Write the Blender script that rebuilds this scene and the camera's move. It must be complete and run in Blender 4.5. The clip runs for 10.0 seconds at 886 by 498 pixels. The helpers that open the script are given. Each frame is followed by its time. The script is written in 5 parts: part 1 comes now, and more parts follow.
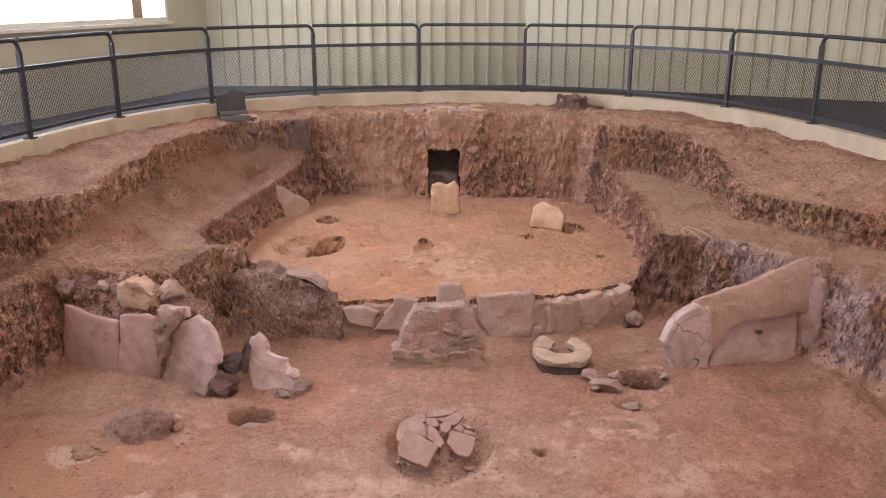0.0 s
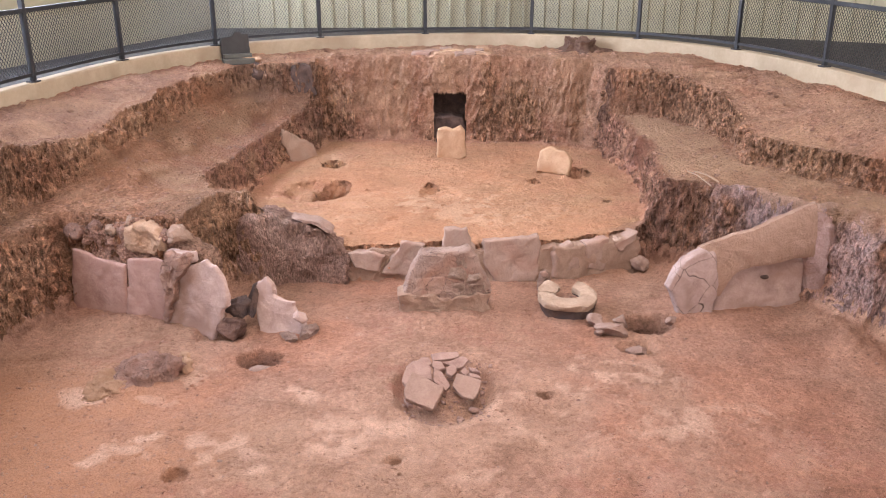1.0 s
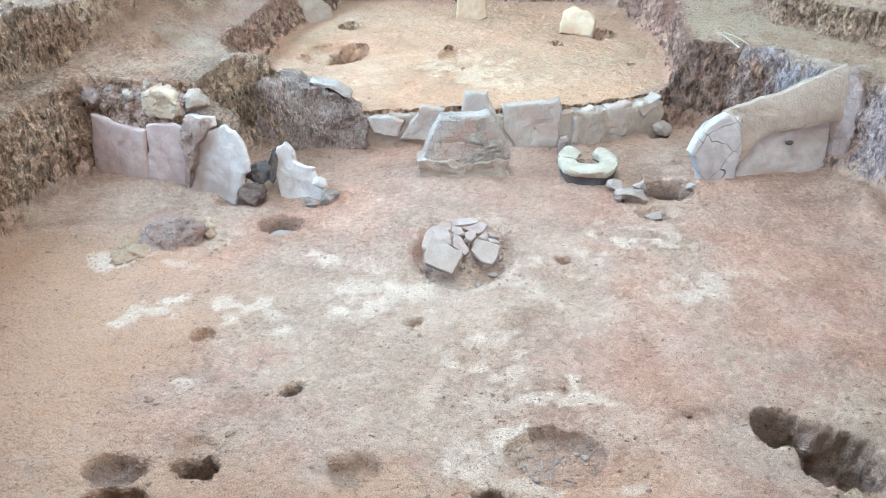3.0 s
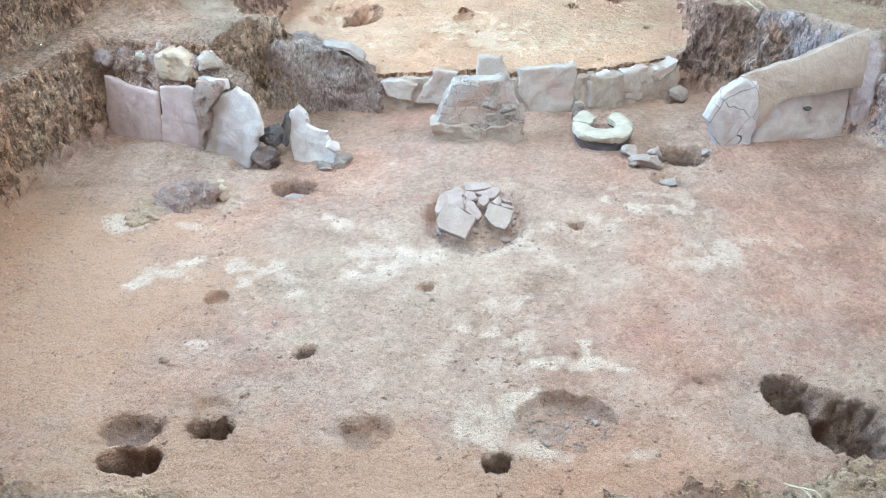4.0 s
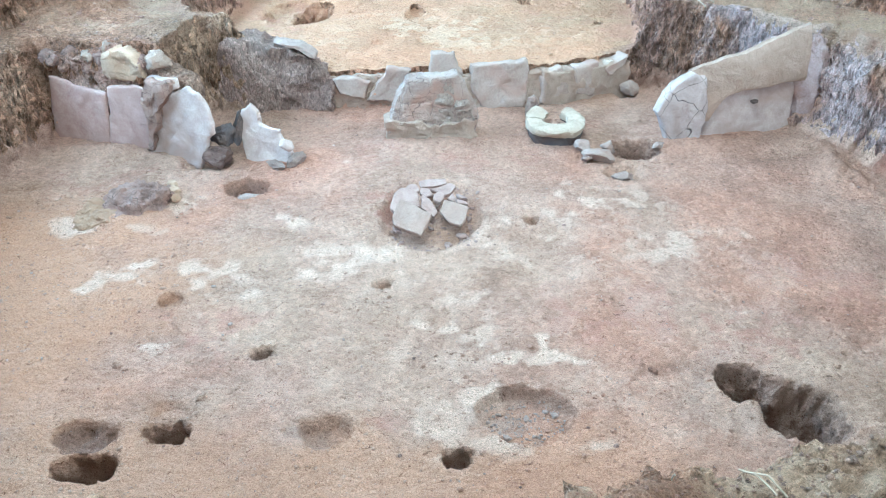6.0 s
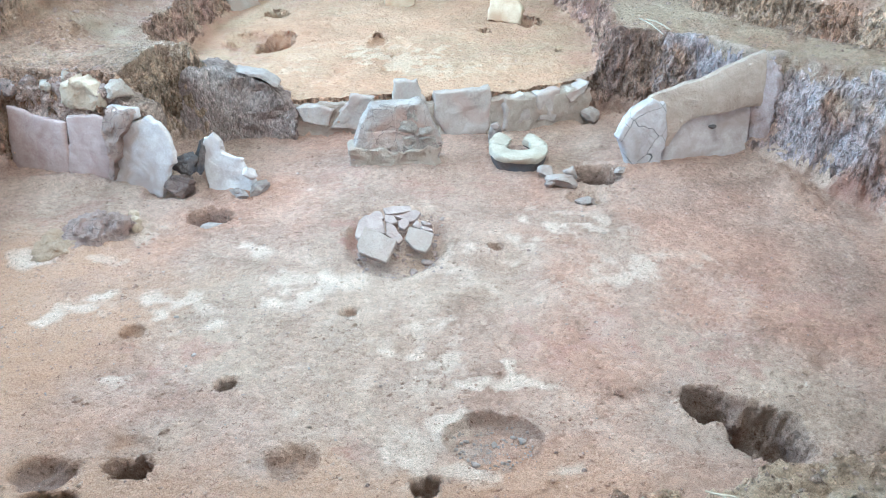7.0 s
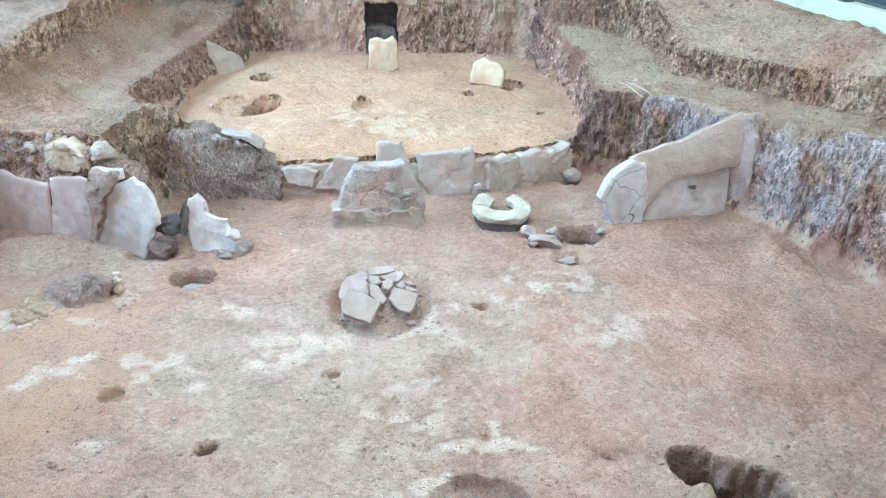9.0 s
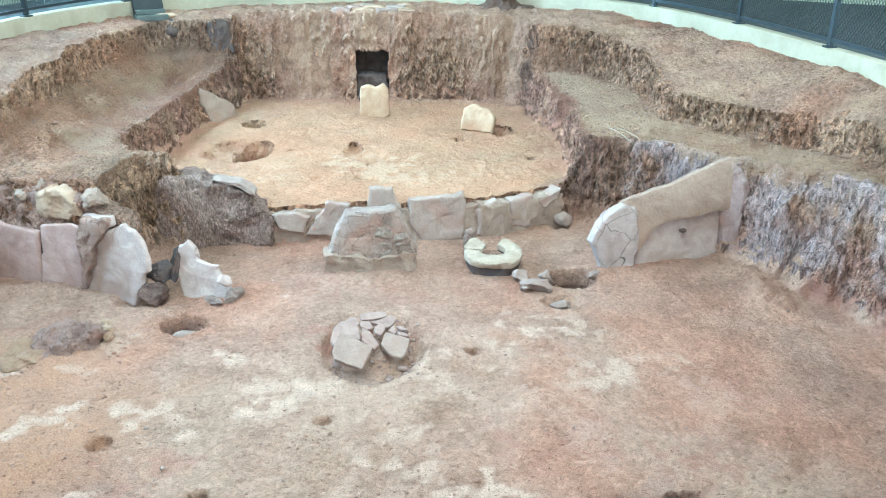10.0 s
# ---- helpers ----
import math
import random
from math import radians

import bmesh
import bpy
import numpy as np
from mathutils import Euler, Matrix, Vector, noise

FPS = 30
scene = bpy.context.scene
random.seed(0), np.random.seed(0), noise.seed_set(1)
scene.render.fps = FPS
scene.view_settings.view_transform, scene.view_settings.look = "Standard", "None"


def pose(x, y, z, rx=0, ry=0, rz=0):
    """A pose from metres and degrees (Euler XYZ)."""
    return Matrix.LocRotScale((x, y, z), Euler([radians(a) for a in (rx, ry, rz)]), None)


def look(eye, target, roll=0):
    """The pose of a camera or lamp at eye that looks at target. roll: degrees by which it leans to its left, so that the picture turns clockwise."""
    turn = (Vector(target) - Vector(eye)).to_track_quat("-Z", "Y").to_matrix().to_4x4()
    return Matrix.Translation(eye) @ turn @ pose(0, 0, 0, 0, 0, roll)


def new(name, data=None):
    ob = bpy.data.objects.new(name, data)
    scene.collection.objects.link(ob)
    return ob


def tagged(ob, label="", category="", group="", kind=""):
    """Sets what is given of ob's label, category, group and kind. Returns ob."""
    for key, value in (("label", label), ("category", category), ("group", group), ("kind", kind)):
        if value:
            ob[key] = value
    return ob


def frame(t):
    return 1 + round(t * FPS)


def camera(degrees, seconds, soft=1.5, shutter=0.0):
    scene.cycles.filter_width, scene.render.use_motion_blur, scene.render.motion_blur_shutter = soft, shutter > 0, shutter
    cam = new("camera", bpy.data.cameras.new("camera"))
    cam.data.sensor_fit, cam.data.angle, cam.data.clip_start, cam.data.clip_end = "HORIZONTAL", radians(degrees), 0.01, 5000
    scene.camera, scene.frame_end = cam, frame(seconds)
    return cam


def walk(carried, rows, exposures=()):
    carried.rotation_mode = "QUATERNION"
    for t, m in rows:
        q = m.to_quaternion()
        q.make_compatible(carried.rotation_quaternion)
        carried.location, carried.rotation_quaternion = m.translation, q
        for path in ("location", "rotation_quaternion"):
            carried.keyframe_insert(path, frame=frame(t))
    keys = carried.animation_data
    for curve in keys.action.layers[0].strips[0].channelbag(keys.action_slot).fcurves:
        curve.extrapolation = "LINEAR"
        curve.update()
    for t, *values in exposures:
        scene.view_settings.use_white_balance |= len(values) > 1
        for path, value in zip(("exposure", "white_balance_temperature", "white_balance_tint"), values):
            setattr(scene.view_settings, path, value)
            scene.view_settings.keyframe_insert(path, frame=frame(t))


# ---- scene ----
EYE = 1.53
cam = camera(54.67, 10.0, soft=1.0)
PATH = [
    (0.0, pose(0, 0, EYE, 73.33, -0.12, 0.04)),
    (0.5, pose(0, 0, EYE, 72.04, -0.07, 0.49)),
    (1.0, pose(0, 0, EYE, 69.64, -0.06, 0.44)),
    (1.5, pose(0, 0, EYE, 67.27, -0.09, -0.34)),
    (2.0, pose(0, 0, EYE, 64.33, -0.13, 0.14)),
    (2.5, pose(0, 0, EYE, 62.15, 0.23, 1.06)),
    (4.0, pose(0, 0, EYE, 58.33, 0.48, 2.60)),
    (4.5, pose(0, 0, EYE, 57.09, 0.66, 3.21)),
    (5.0, pose(0, 0, EYE, 56.69, 0.34, 2.85)),
    (5.5, pose(0, 0, EYE, 57.34, 0.11, 1.29)),
    (7.0, pose(0, 0, EYE, 59.90, -0.61, -2.87)),
    (7.5, pose(0, 0, EYE, 61.21, -0.84, -3.33)),
    (8.0, pose(0, 0, EYE, 62.03, -0.97, -3.73)),
    (8.5, pose(0, 0, EYE, 63.16, -0.91, -3.93)),
    (9.0, pose(0, 0, EYE, 63.94, -0.93, -3.91)),
    (9.5, pose(0, 0, EYE, 65.09, -0.85, -4.00)),
    (10.0, pose(0, 0, EYE, 66.94, -0.82, -4.57)),
]

EXPOSURES = [
    (0.0, -1.22, 6600, 30), (0.5, -1.22, 6700, 31), (1.0, -0.76, 6500, 27), (1.5, -0.44, 5800, 13), (2.0, -0.19, 4780, -8), (2.5, -0.08, 4320, -15),
    (4.0, -0.05, 4200, -17), (5.5, -0.05, 4150, -17), (8.0, -0.08, 4080, -18), (9.5, -0.1, 4180, -19), (10.0, -0.13, 4400, -19),
]
walk(cam, PATH, EXPOSURES)

# ---- light ----
world = bpy.data.worlds.new("sky")
scene.world = world
world.use_nodes = True
wn = world.node_tree.nodes
sky = wn.new("ShaderNodeTexSky")
sky.sky_type = "NISHITA"
sky.sun_disc = False
sky.sun_elevation, sky.sun_rotation = radians(26), radians(6)
world.node_tree.links.new(sky.outputs[0], wn["Background"].inputs[0])
wn["Background"].inputs[1].default_value = 0.12
sun = new("sun", bpy.data.lights.new("sun", "SUN"))
sun.data.energy, sun.data.angle, sun.data.color = 3.0, radians(0.6), (1.0, 0.95, 0.87)
sun.matrix_world = look((2.1, 28.0, 9.9), (0, 8, 0))


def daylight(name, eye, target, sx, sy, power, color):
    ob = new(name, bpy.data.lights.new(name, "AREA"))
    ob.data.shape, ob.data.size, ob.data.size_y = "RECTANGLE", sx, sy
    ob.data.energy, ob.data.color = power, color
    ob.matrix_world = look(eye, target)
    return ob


COOL = (0.72, 0.87, 1.0)
NEUTRAL = (1.0, 0.96, 0.9)
WARM = (1.0, 0.91, 0.78)
daylight("daylight_window_a", (-4.88, 12.06, 2.15), (4.71, 9.22, 2.15), 4.1, 2.06, 1100, COOL)
# four fill lamps in added, unseen windows beside and behind the camera
daylight("fill_light_west", (-6.3, 6.5, 2.15), (0.0, 7.4, -0.4), 4.0, 2.0, 1050, COOL)
daylight("fill_light_east", (8.2, 4.5, 2.15), (0, 5.8, -0.6), 4.0, 2.0, 720, NEUTRAL)
daylight("fill_light_behind_right", (4.5, -2.85, 2.15), (4.5, 8.0, 2.15), 4.8, 1.9, 360, NEUTRAL)
daylight("fill_light_behind_left", (-2.75, -2.85, 2.15), (-2.75, 8.0, 2.15), 5.2, 1.9, 360, NEUTRAL)
# overhead fill lamps, added to light the pit; no roof light is known
daylight("fill_light_overhead", (0.2, 9.6, 5.58), (0.2, 9.6, 0), 3.0, 4.0, 330, NEUTRAL)
daylight("fill_light_overhead_front", (0.2, 3.2, 5.58), (0.2, 3.2, 0), 3.0, 4.0, 790, WARM)


# ---- noise for shapes ----
def hash01(ix, iy, iz):
    n = (ix.astype(np.int64) * 374761393 + iy.astype(np.int64) * 668265263 + iz.astype(np.int64) * 1274126177) & 0x7FFFFFFF
    n = ((n ^ (n >> 13)) * 1103515245) & 0x7FFFFFFF
    n = ((n ^ (n >> 15)) * 12820163) & 0x7FFFFFFF
    return ((n ^ (n >> 16)) & 0xFFFF) / 65535.0


def vnoise(p, scale, seed=0):
    """Smooth value noise, -1 to 1, of points (n, 3)."""
    q = np.asarray(p, float) / scale + seed * 17.31
    i = np.floor(q)
    f = q - i
    f = f * f * (3 - 2 * f)
    i = i.astype(np.int64)
    out = np.zeros(len(q))
    for a in (0, 1):
        for b in (0, 1):
            for c in (0, 1):
                w = (f[:, 0] if a else 1 - f[:, 0]) * (f[:, 1] if b else 1 - f[:, 1]) * (f[:, 2] if c else 1 - f[:, 2])
                out += w * hash01(i[:, 0] + a, i[:, 1] + b, i[:, 2] + c)
    return out * 2 - 1


def fbm(p, scale, octaves=3, seed=0):
    out, amp = 0, 1.0
    for k in range(octaves):
        out = out + amp * vnoise(p, scale / 2 ** k, seed + k * 3)
        amp *= 0.5
    return out


def smooth(e0, e1, x):
    t = np.clip((x - e0) / (e1 - e0), 0, 1)
    return t * t * (3 - 2 * t)


def inside(poly, X, Y):
    """Signed distance to a closed outline, positive inside."""
    best = np.full(X.shape, 1e9)
    odd = np.zeros(X.shape, bool)
    for (ax, ay), (bx, by) in zip(poly, poly[1:] + poly[:1]):
        dx, dy = bx - ax, by - ay
        t = np.clip(((X - ax) * dx + (Y - ay) * dy) / (dx * dx + dy * dy), 0, 1)
        best = np.minimum(best, (X - ax - t * dx) ** 2 + (Y - ay - t * dy) ** 2)
        cross = (ay > Y) != (by > Y)
        odd ^= cross & (X < dx * (Y - ay) / (by - ay + 1e-12) + ax)
    return np.where(odd, 1, -1) * np.sqrt(best)


# ---- materials ----
def material(name):
    m = bpy.data.materials.new(name)
    m.use_nodes = True
    t = m.node_tree
    return m, t, t.nodes["Principled BSDF"]


def ramp(t, source, stops):
    r = t.nodes.new("ShaderNodeValToRGB")
    el = r.color_ramp.elements
    while len(el) < len(stops):
        el.new(0.5)
    for e, (pos, col) in zip(el, stops):
        e.position, e.color = pos, (*col, 1)
    t.links.new(source, r.inputs[0])
    return r.outputs[0]


def tex_noise(t, coord, scale, detail=6, rough=0.6, distortion=0.0):
    n = t.nodes.new("ShaderNodeTexNoise")
    n.inputs["Scale"].default_value, n.inputs["Detail"].default_value = scale, detail
    n.inputs["Roughness"].default_value, n.inputs["Distortion"].default_value = rough, distortion
    t.links.new(coord, n.inputs["Vector"])
    return n.outputs["Fac"]


def mixed(t, fac, a, b, mode="MIX"):
    m = t.nodes.new("ShaderNodeMix")
    m.data_type, m.blend_type = "RGBA", mode
    for sock, v in ((m.inputs["Factor"], fac), (m.inputs["A"], a), (m.inputs["B"], b)):
        if isinstance(v, bpy.types.NodeSocket):
            t.links.new(v, sock)
        elif isinstance(v, (int, float)):
            sock.default_value = v
        else:
            sock.default_value = (*v, 1)
    return m.outputs["Result"]


def math_node(t, op, a, b=0.0, clamp=False):
    m = t.nodes.new("ShaderNodeMath")
    m.operation, m.use_clamp = op, clamp
    for sock, v in zip(m.inputs, (a, b)):
        if isinstance(v, bpy.types.NodeSocket):
            t.links.new(v, sock)
        else:
            sock.default_value = v
    return m.outputs[0]


def bumped(t, bsdf, height, strength, distance):
    b = t.nodes.new("ShaderNodeBump")
    b.inputs["Strength"].default_value, b.inputs["Distance"].default_value = strength, distance
    t.links.new(height, b.inputs["Height"])
    t.links.new(b.outputs[0], bsdf.inputs["Normal"])


def coords(t):
    return t.nodes.new("ShaderNodeNewGeometry").outputs["Position"]


def earth(name, dark, mid, light, grain=1.0, relief=1.0, squash=1.0, lumps=0.3, chalk=(0.74, 0.485, 0.36), coarse=1.0, gouge=0.0, burnt=(0.4, 0.18, 0.13)):
    """Dug earth: mottled at a metre, a hand and a grain; the mesh's tone adds chalk, burnt red and ash with painted
    shade, its ochre and dusty soils the paler tones, partly painted light.
    coarse: hand-sized relief; gouge: upright pick marks, their shade coloured in."""
    m, t, bsdf = material(name)
    co = plain = coords(t)
    if squash != 1.0:
        mp = t.nodes.new("ShaderNodeMapping")
        mp.inputs["Scale"].default_value = (1, 1, squash)
        t.links.new(co, mp.inputs[0])
        co = mp.outputs[0]
    big = tex_noise(t, co, 1.7, 8, 0.66, 0.6)
    small = tex_noise(t, co, 11 * grain, 8, 0.7, 0.3)
    hue = tex_noise(t, co, 0.7, 2, 0.5, 0.5)
    grit = tex_noise(t, co, 80 * grain, 5, 0.75)
    clod = t.nodes.new("ShaderNodeTexVoronoi")
    clod.inputs["Scale"].default_value = 24 * grain
    t.links.new(co, clod.inputs["Vector"])
    base = ramp(t, math_node(t, "ADD", math_node(t, "MULTIPLY", big, 0.7), math_node(t, "MULTIPLY", small, 0.3)),
                [(0.36, dark), (0.5, mid), (0.64, light)])
    base = mixed(t, 1.0, base, ramp(t, hue, [(0.36, (1.04, 0.93, 0.88)), (0.5, (1, 1, 1)), (0.64, (1.0, 1.05, 1.03))]), "MULTIPLY")
    lump = t.nodes.new("ShaderNodeSeparateColor")
    t.links.new(clod.outputs["Color"], lump.inputs[0])
    base = mixed(t, lumps, base, ramp(t, lump.outputs[0], [(0.0, (0.5, 0.48, 0.46)), (0.5, (1, 1, 1)), (1.0, (1.5, 1.48, 1.46))]), "MULTIPLY")
    at = t.nodes.new("ShaderNodeAttribute")
    at.attribute_name = "tone"
    sep = t.nodes.new("ShaderNodeSeparateColor")
    t.links.new(at.outputs["Color"], sep.inputs[0])
    patchy = tex_noise(t, co, 9, 8, 0.68, 0.8)

    def stain(base, amount, color, lo, hi):
        f = t.nodes.new("ShaderNodeMapRange")
        f.inputs["From Min"].default_value, f.inputs["From Max"].default_value = lo, hi
        t.links.new(math_node(t, "ADD", amount, math_node(t, "MULTIPLY", math_node(t, "SUBTRACT", patchy, 0.5), math_node(t, "MINIMUM", math_node(t, "MULTIPLY", amount, 2.5), 0.9))), f.inputs["Value"])
        return mixed(t, f.outputs[0], base, color), f.outputs[0]

    soil = t.nodes.new("ShaderNodeAttribute")
    soil.attribute_name = "ochre"
    base, _ = stain(base, soil.outputs["Fac"], (0.5, 0.252, 0.144), 0.05, 1.2)
    base, _ = stain(base, sep.outputs[1], burnt, 0.1, 0.85)
    # dark ash; the same channel carries shade painted into holes and faces
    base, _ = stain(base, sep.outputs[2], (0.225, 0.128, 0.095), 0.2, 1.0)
    dust_and_light = t.nodes.new("ShaderNodeAttribute")
    dust_and_light.attribute_name = "dust_and_light"
    # pale dusty soil; also lays painted light on the ledges and west faces
    base, _ = stain(base, dust_and_light.outputs["Fac"], (0.6, 0.375, 0.24), 0.1, 0.85)
    base, crust = stain(base, sep.outputs[0], chalk, 0.17, 0.84)
    # dried crust: a net of fine cracks where the chalk lies thick
    crack = t.nodes.new("ShaderNodeTexVoronoi")
    crack.feature = "DISTANCE_TO_EDGE"
    crack.inputs["Scale"].default_value = 26
    warp = t.nodes.new("ShaderNodeMix")
    warp.data_type = "VECTOR"
    warp.inputs["Factor"].default_value = 0.05
    drift = t.nodes.new("ShaderNodeTexNoise")
    drift.inputs["Scale"].default_value = 14
    t.links.new(plain, drift.inputs["Vector"])
    t.links.new(plain, warp.inputs["A"])
    t.links.new(drift.outputs["Color"], warp.inputs["B"])
    t.links.new(warp.outputs["Result"], crack.inputs["Vector"])
    net = t.nodes.new("ShaderNodeMapRange")
    net.inputs["From Min"].default_value, net.inputs["From Max"].default_value = 0.05, 0.0
    t.links.new(crack.outputs["Distance"], net.inputs["Value"])
    split = math_node(t, "MULTIPLY", net.outputs[0], crust)
    base = mixed(t, math_node(t, "MULTIPLY", split, 0.35), base, mid)
    base = mixed(t, 0.85, base, ramp(t, grit, [(0.36, (0.62, 0.58, 0.55)), (0.5, (1, 1, 1)), (0.64, (1.3, 1.28, 1.27))]), "MULTIPLY")
    # dark specks without relief: the shade of small pits put into the colour
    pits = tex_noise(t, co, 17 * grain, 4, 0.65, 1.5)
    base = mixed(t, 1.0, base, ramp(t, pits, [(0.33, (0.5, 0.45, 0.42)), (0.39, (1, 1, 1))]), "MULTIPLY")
    h = math_node(t, "ADD", math_node(t, "MULTIPLY", small, coarse), math_node(t, "MULTIPLY", grit, 0.4))
    h = math_node(t, "SUBTRACT", h, math_node(t, "MULTIPLY", clod.outputs["Distance"], 0.5 * coarse))
    h = math_node(t, "SUBTRACT", h, math_node(t, "MULTIPLY", split, 0.25))
    if gouge:
        mp = t.nodes.new("ShaderNodeMapping")
        mp.inputs["Scale"].default_value = (1, 1, 0.42)
        mp.inputs["Rotation"].default_value = (0.15, 0.22, 0)
        t.links.new(plain, mp.inputs[0])
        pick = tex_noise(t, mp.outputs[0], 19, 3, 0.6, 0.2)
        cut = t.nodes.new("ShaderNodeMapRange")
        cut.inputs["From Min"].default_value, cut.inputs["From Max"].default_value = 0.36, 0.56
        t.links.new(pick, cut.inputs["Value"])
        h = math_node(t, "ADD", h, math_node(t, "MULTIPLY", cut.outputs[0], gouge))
        # cuts darkened and ridges lightened in colour, painting the marks' shade
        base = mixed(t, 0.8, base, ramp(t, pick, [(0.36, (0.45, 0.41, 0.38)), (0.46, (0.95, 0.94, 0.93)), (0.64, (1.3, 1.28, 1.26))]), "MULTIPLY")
    t.links.new(base, bsdf.inputs["Base Color"])
    bsdf.inputs["Roughness"].default_value = 0.95
    bsdf.inputs["Specular IOR Level"].default_value = 0.2
    bumped(t, bsdf, h, 1.0, 0.04 * relief)
    return m


def plaster(name, dark, light, stain, scale=5.0, cracks=0.0, relief=1.0):
    """Fired clay or stone: soft mottling, dusty stains, fine pits, cracks where asked."""
    m, t, bsdf = material(name)
    co = coords(t)
    a = tex_noise(t, co, scale, 7, 0.65, 0.5)
    b = tex_noise(t, co, scale * 9, 6, 0.7)
    c = tex_noise(t, co, scale * 0.45, 3, 0.5, 0.6)
    col = ramp(t, math_node(t, "ADD", math_node(t, "MULTIPLY", a, 0.65), math_node(t, "MULTIPLY", b, 0.35)), [(0.36, dark), (0.62, light)])
    f = t.nodes.new("ShaderNodeMapRange")
    f.inputs["From Min"].default_value, f.inputs["From Max"].default_value = 0.5, 0.72
    t.links.new(c, f.inputs["Value"])
    col = mixed(t, f.outputs[0], col, stain)
    h = math_node(t, "ADD", a, math_node(t, "MULTIPLY", b, 0.3))
    if cracks:
        v = t.nodes.new("ShaderNodeTexVoronoi")
        v.feature = "DISTANCE_TO_EDGE"
        v.inputs["Scale"].default_value = cracks
        warp = t.nodes.new("ShaderNodeMix")
        warp.data_type = "VECTOR"
        warp.inputs["Factor"].default_value = 0.12
        nz = t.nodes.new("ShaderNodeTexNoise")
        nz.inputs["Scale"].default_value = 4
        t.links.new(co, nz.inputs["Vector"])
        t.links.new(co, warp.inputs["A"])
        t.links.new(nz.outputs["Color"], warp.inputs["B"])
        t.links.new(warp.outputs["Result"], v.inputs["Vector"])
        g = t.nodes.new("ShaderNodeMapRange")
        g.inputs["From Min"].default_value, g.inputs["From Max"].default_value = 0.0, 0.009
        t.links.new(v.outputs["Distance"], g.inputs["Value"])
        col = mixed(t, g.outputs[0], (0.09, 0.065, 0.055), col)
        h = math_node(t, "ADD", h, math_node(t, "MULTIPLY", g.outputs[0], 0.6))
    t.links.new(col, bsdf.inputs["Base Color"])
    bsdf.inputs["Roughness"].default_value = 0.88
    bsdf.inputs["Specular IOR Level"].default_value = 0.25
    bumped(t, bsdf, h, 0.9, 0.026 * relief)
    return m


def painted(name, color, rough=0.45, metal=0.0, wear=0.12, scale=6):
    m, t, bsdf = material(name)
    co = coords(t)
    n = tex_noise(t, co, scale, 6, 0.65, 0.3)
    col = ramp(t, n, [(0.35, [c * (1 - wear * 1.6) for c in color]), (0.6, color)])
    t.links.new(col, bsdf.inputs["Base Color"])
    bsdf.inputs["Metallic"].default_value = metal
    t.links.new(ramp(t, n, [(0.3, [rough + 0.15] * 3), (0.7, [rough] * 3)]), bsdf.inputs["Roughness"])
    bumped(t, bsdf, tex_noise(t, co, scale * 12, 3), 0.15, 0.003)
    return m


FLOOR_EARTH = earth("floor_earth", (0.323, 0.176, 0.121), (0.442, 0.253, 0.177), (0.53, 0.318, 0.227), 1.5, 1.5, 1.0, 0.28, coarse=0.5)
INNER_EARTH = earth("inner_floor_earth", (0.278, 0.15, 0.084), (0.376, 0.214, 0.126), (0.451, 0.274, 0.169), 1.2, 0.9, 1.0, 0.2, (0.587, 0.399, 0.267), 0.7)
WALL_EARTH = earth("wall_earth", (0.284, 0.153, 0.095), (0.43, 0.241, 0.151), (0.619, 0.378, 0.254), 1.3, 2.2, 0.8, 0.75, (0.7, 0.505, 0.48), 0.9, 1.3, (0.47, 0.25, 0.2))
LEDGE_EARTH = earth("ledge_earth", (0.3, 0.164, 0.102), (0.43, 0.241, 0.153), (0.57, 0.345, 0.232), 1.4, 3.2, 1.0, 0.6, coarse=1.0)
RIM_EARTH = earth("rim_earth", (0.276, 0.151, 0.099), (0.414, 0.237, 0.161), (0.543, 0.325, 0.225), 1.4, 1.6, 1.0, 0.4, coarse=0.8)
LUMP_EARTH = earth("lump_earth", (0.28, 0.163, 0.117), (0.45, 0.272, 0.2), (0.62, 0.4, 0.305), 1.8, 2.2, 1.0, 0.55)
LILAC_EARTH = plaster("lilac_limewashed_earth", (0.33, 0.2, 0.165), (0.56, 0.4, 0.37), (0.42, 0.225, 0.17), 7, 0, 4.0)
JOINT_DAUB = plaster("brown_crumbling_daub", (0.31, 0.18, 0.135), (0.49, 0.31, 0.24), (0.4, 0.22, 0.16), 11, 9.0, 4.0)
BANK_CLAY = plaster("pale_clay_bank", (0.33, 0.215, 0.158), (0.49, 0.345, 0.262), (0.41, 0.255, 0.185), 8, 0, 3.0)
ORANGE_DAUB = plaster("grey_brown_daub", (0.3, 0.185, 0.143), (0.49, 0.335, 0.265), (0.42, 0.24, 0.175), 7, 7.5, 3.0)
GREY_DAUB = plaster("grey_crumbled_daub", (0.28, 0.19, 0.148), (0.49, 0.36, 0.29), (0.37, 0.25, 0.195), 13, 11.0, 3.6)
SHERD_CLAY = plaster("sherd_clay", (0.246, 0.15, 0.119), (0.394, 0.258, 0.211), (0.315, 0.18, 0.139), 9, 0, 1.2)
SHERD_BROWN = plaster("brown_sherd_clay", (0.248, 0.154, 0.115), (0.363, 0.246, 0.193), (0.3, 0.183, 0.137), 9, 0, 1.2)
CLAY_PINK = plaster("fired_clay_pink", (0.315, 0.181, 0.147), (0.45, 0.29, 0.239), (0.279, 0.153, 0.117), 6, 0, 0.45)
CLAY_PALE = plaster("fired_clay_pale", (0.374, 0.26, 0.224), (0.539, 0.408, 0.359), (0.331, 0.216, 0.174), 7, 0, 0.45)
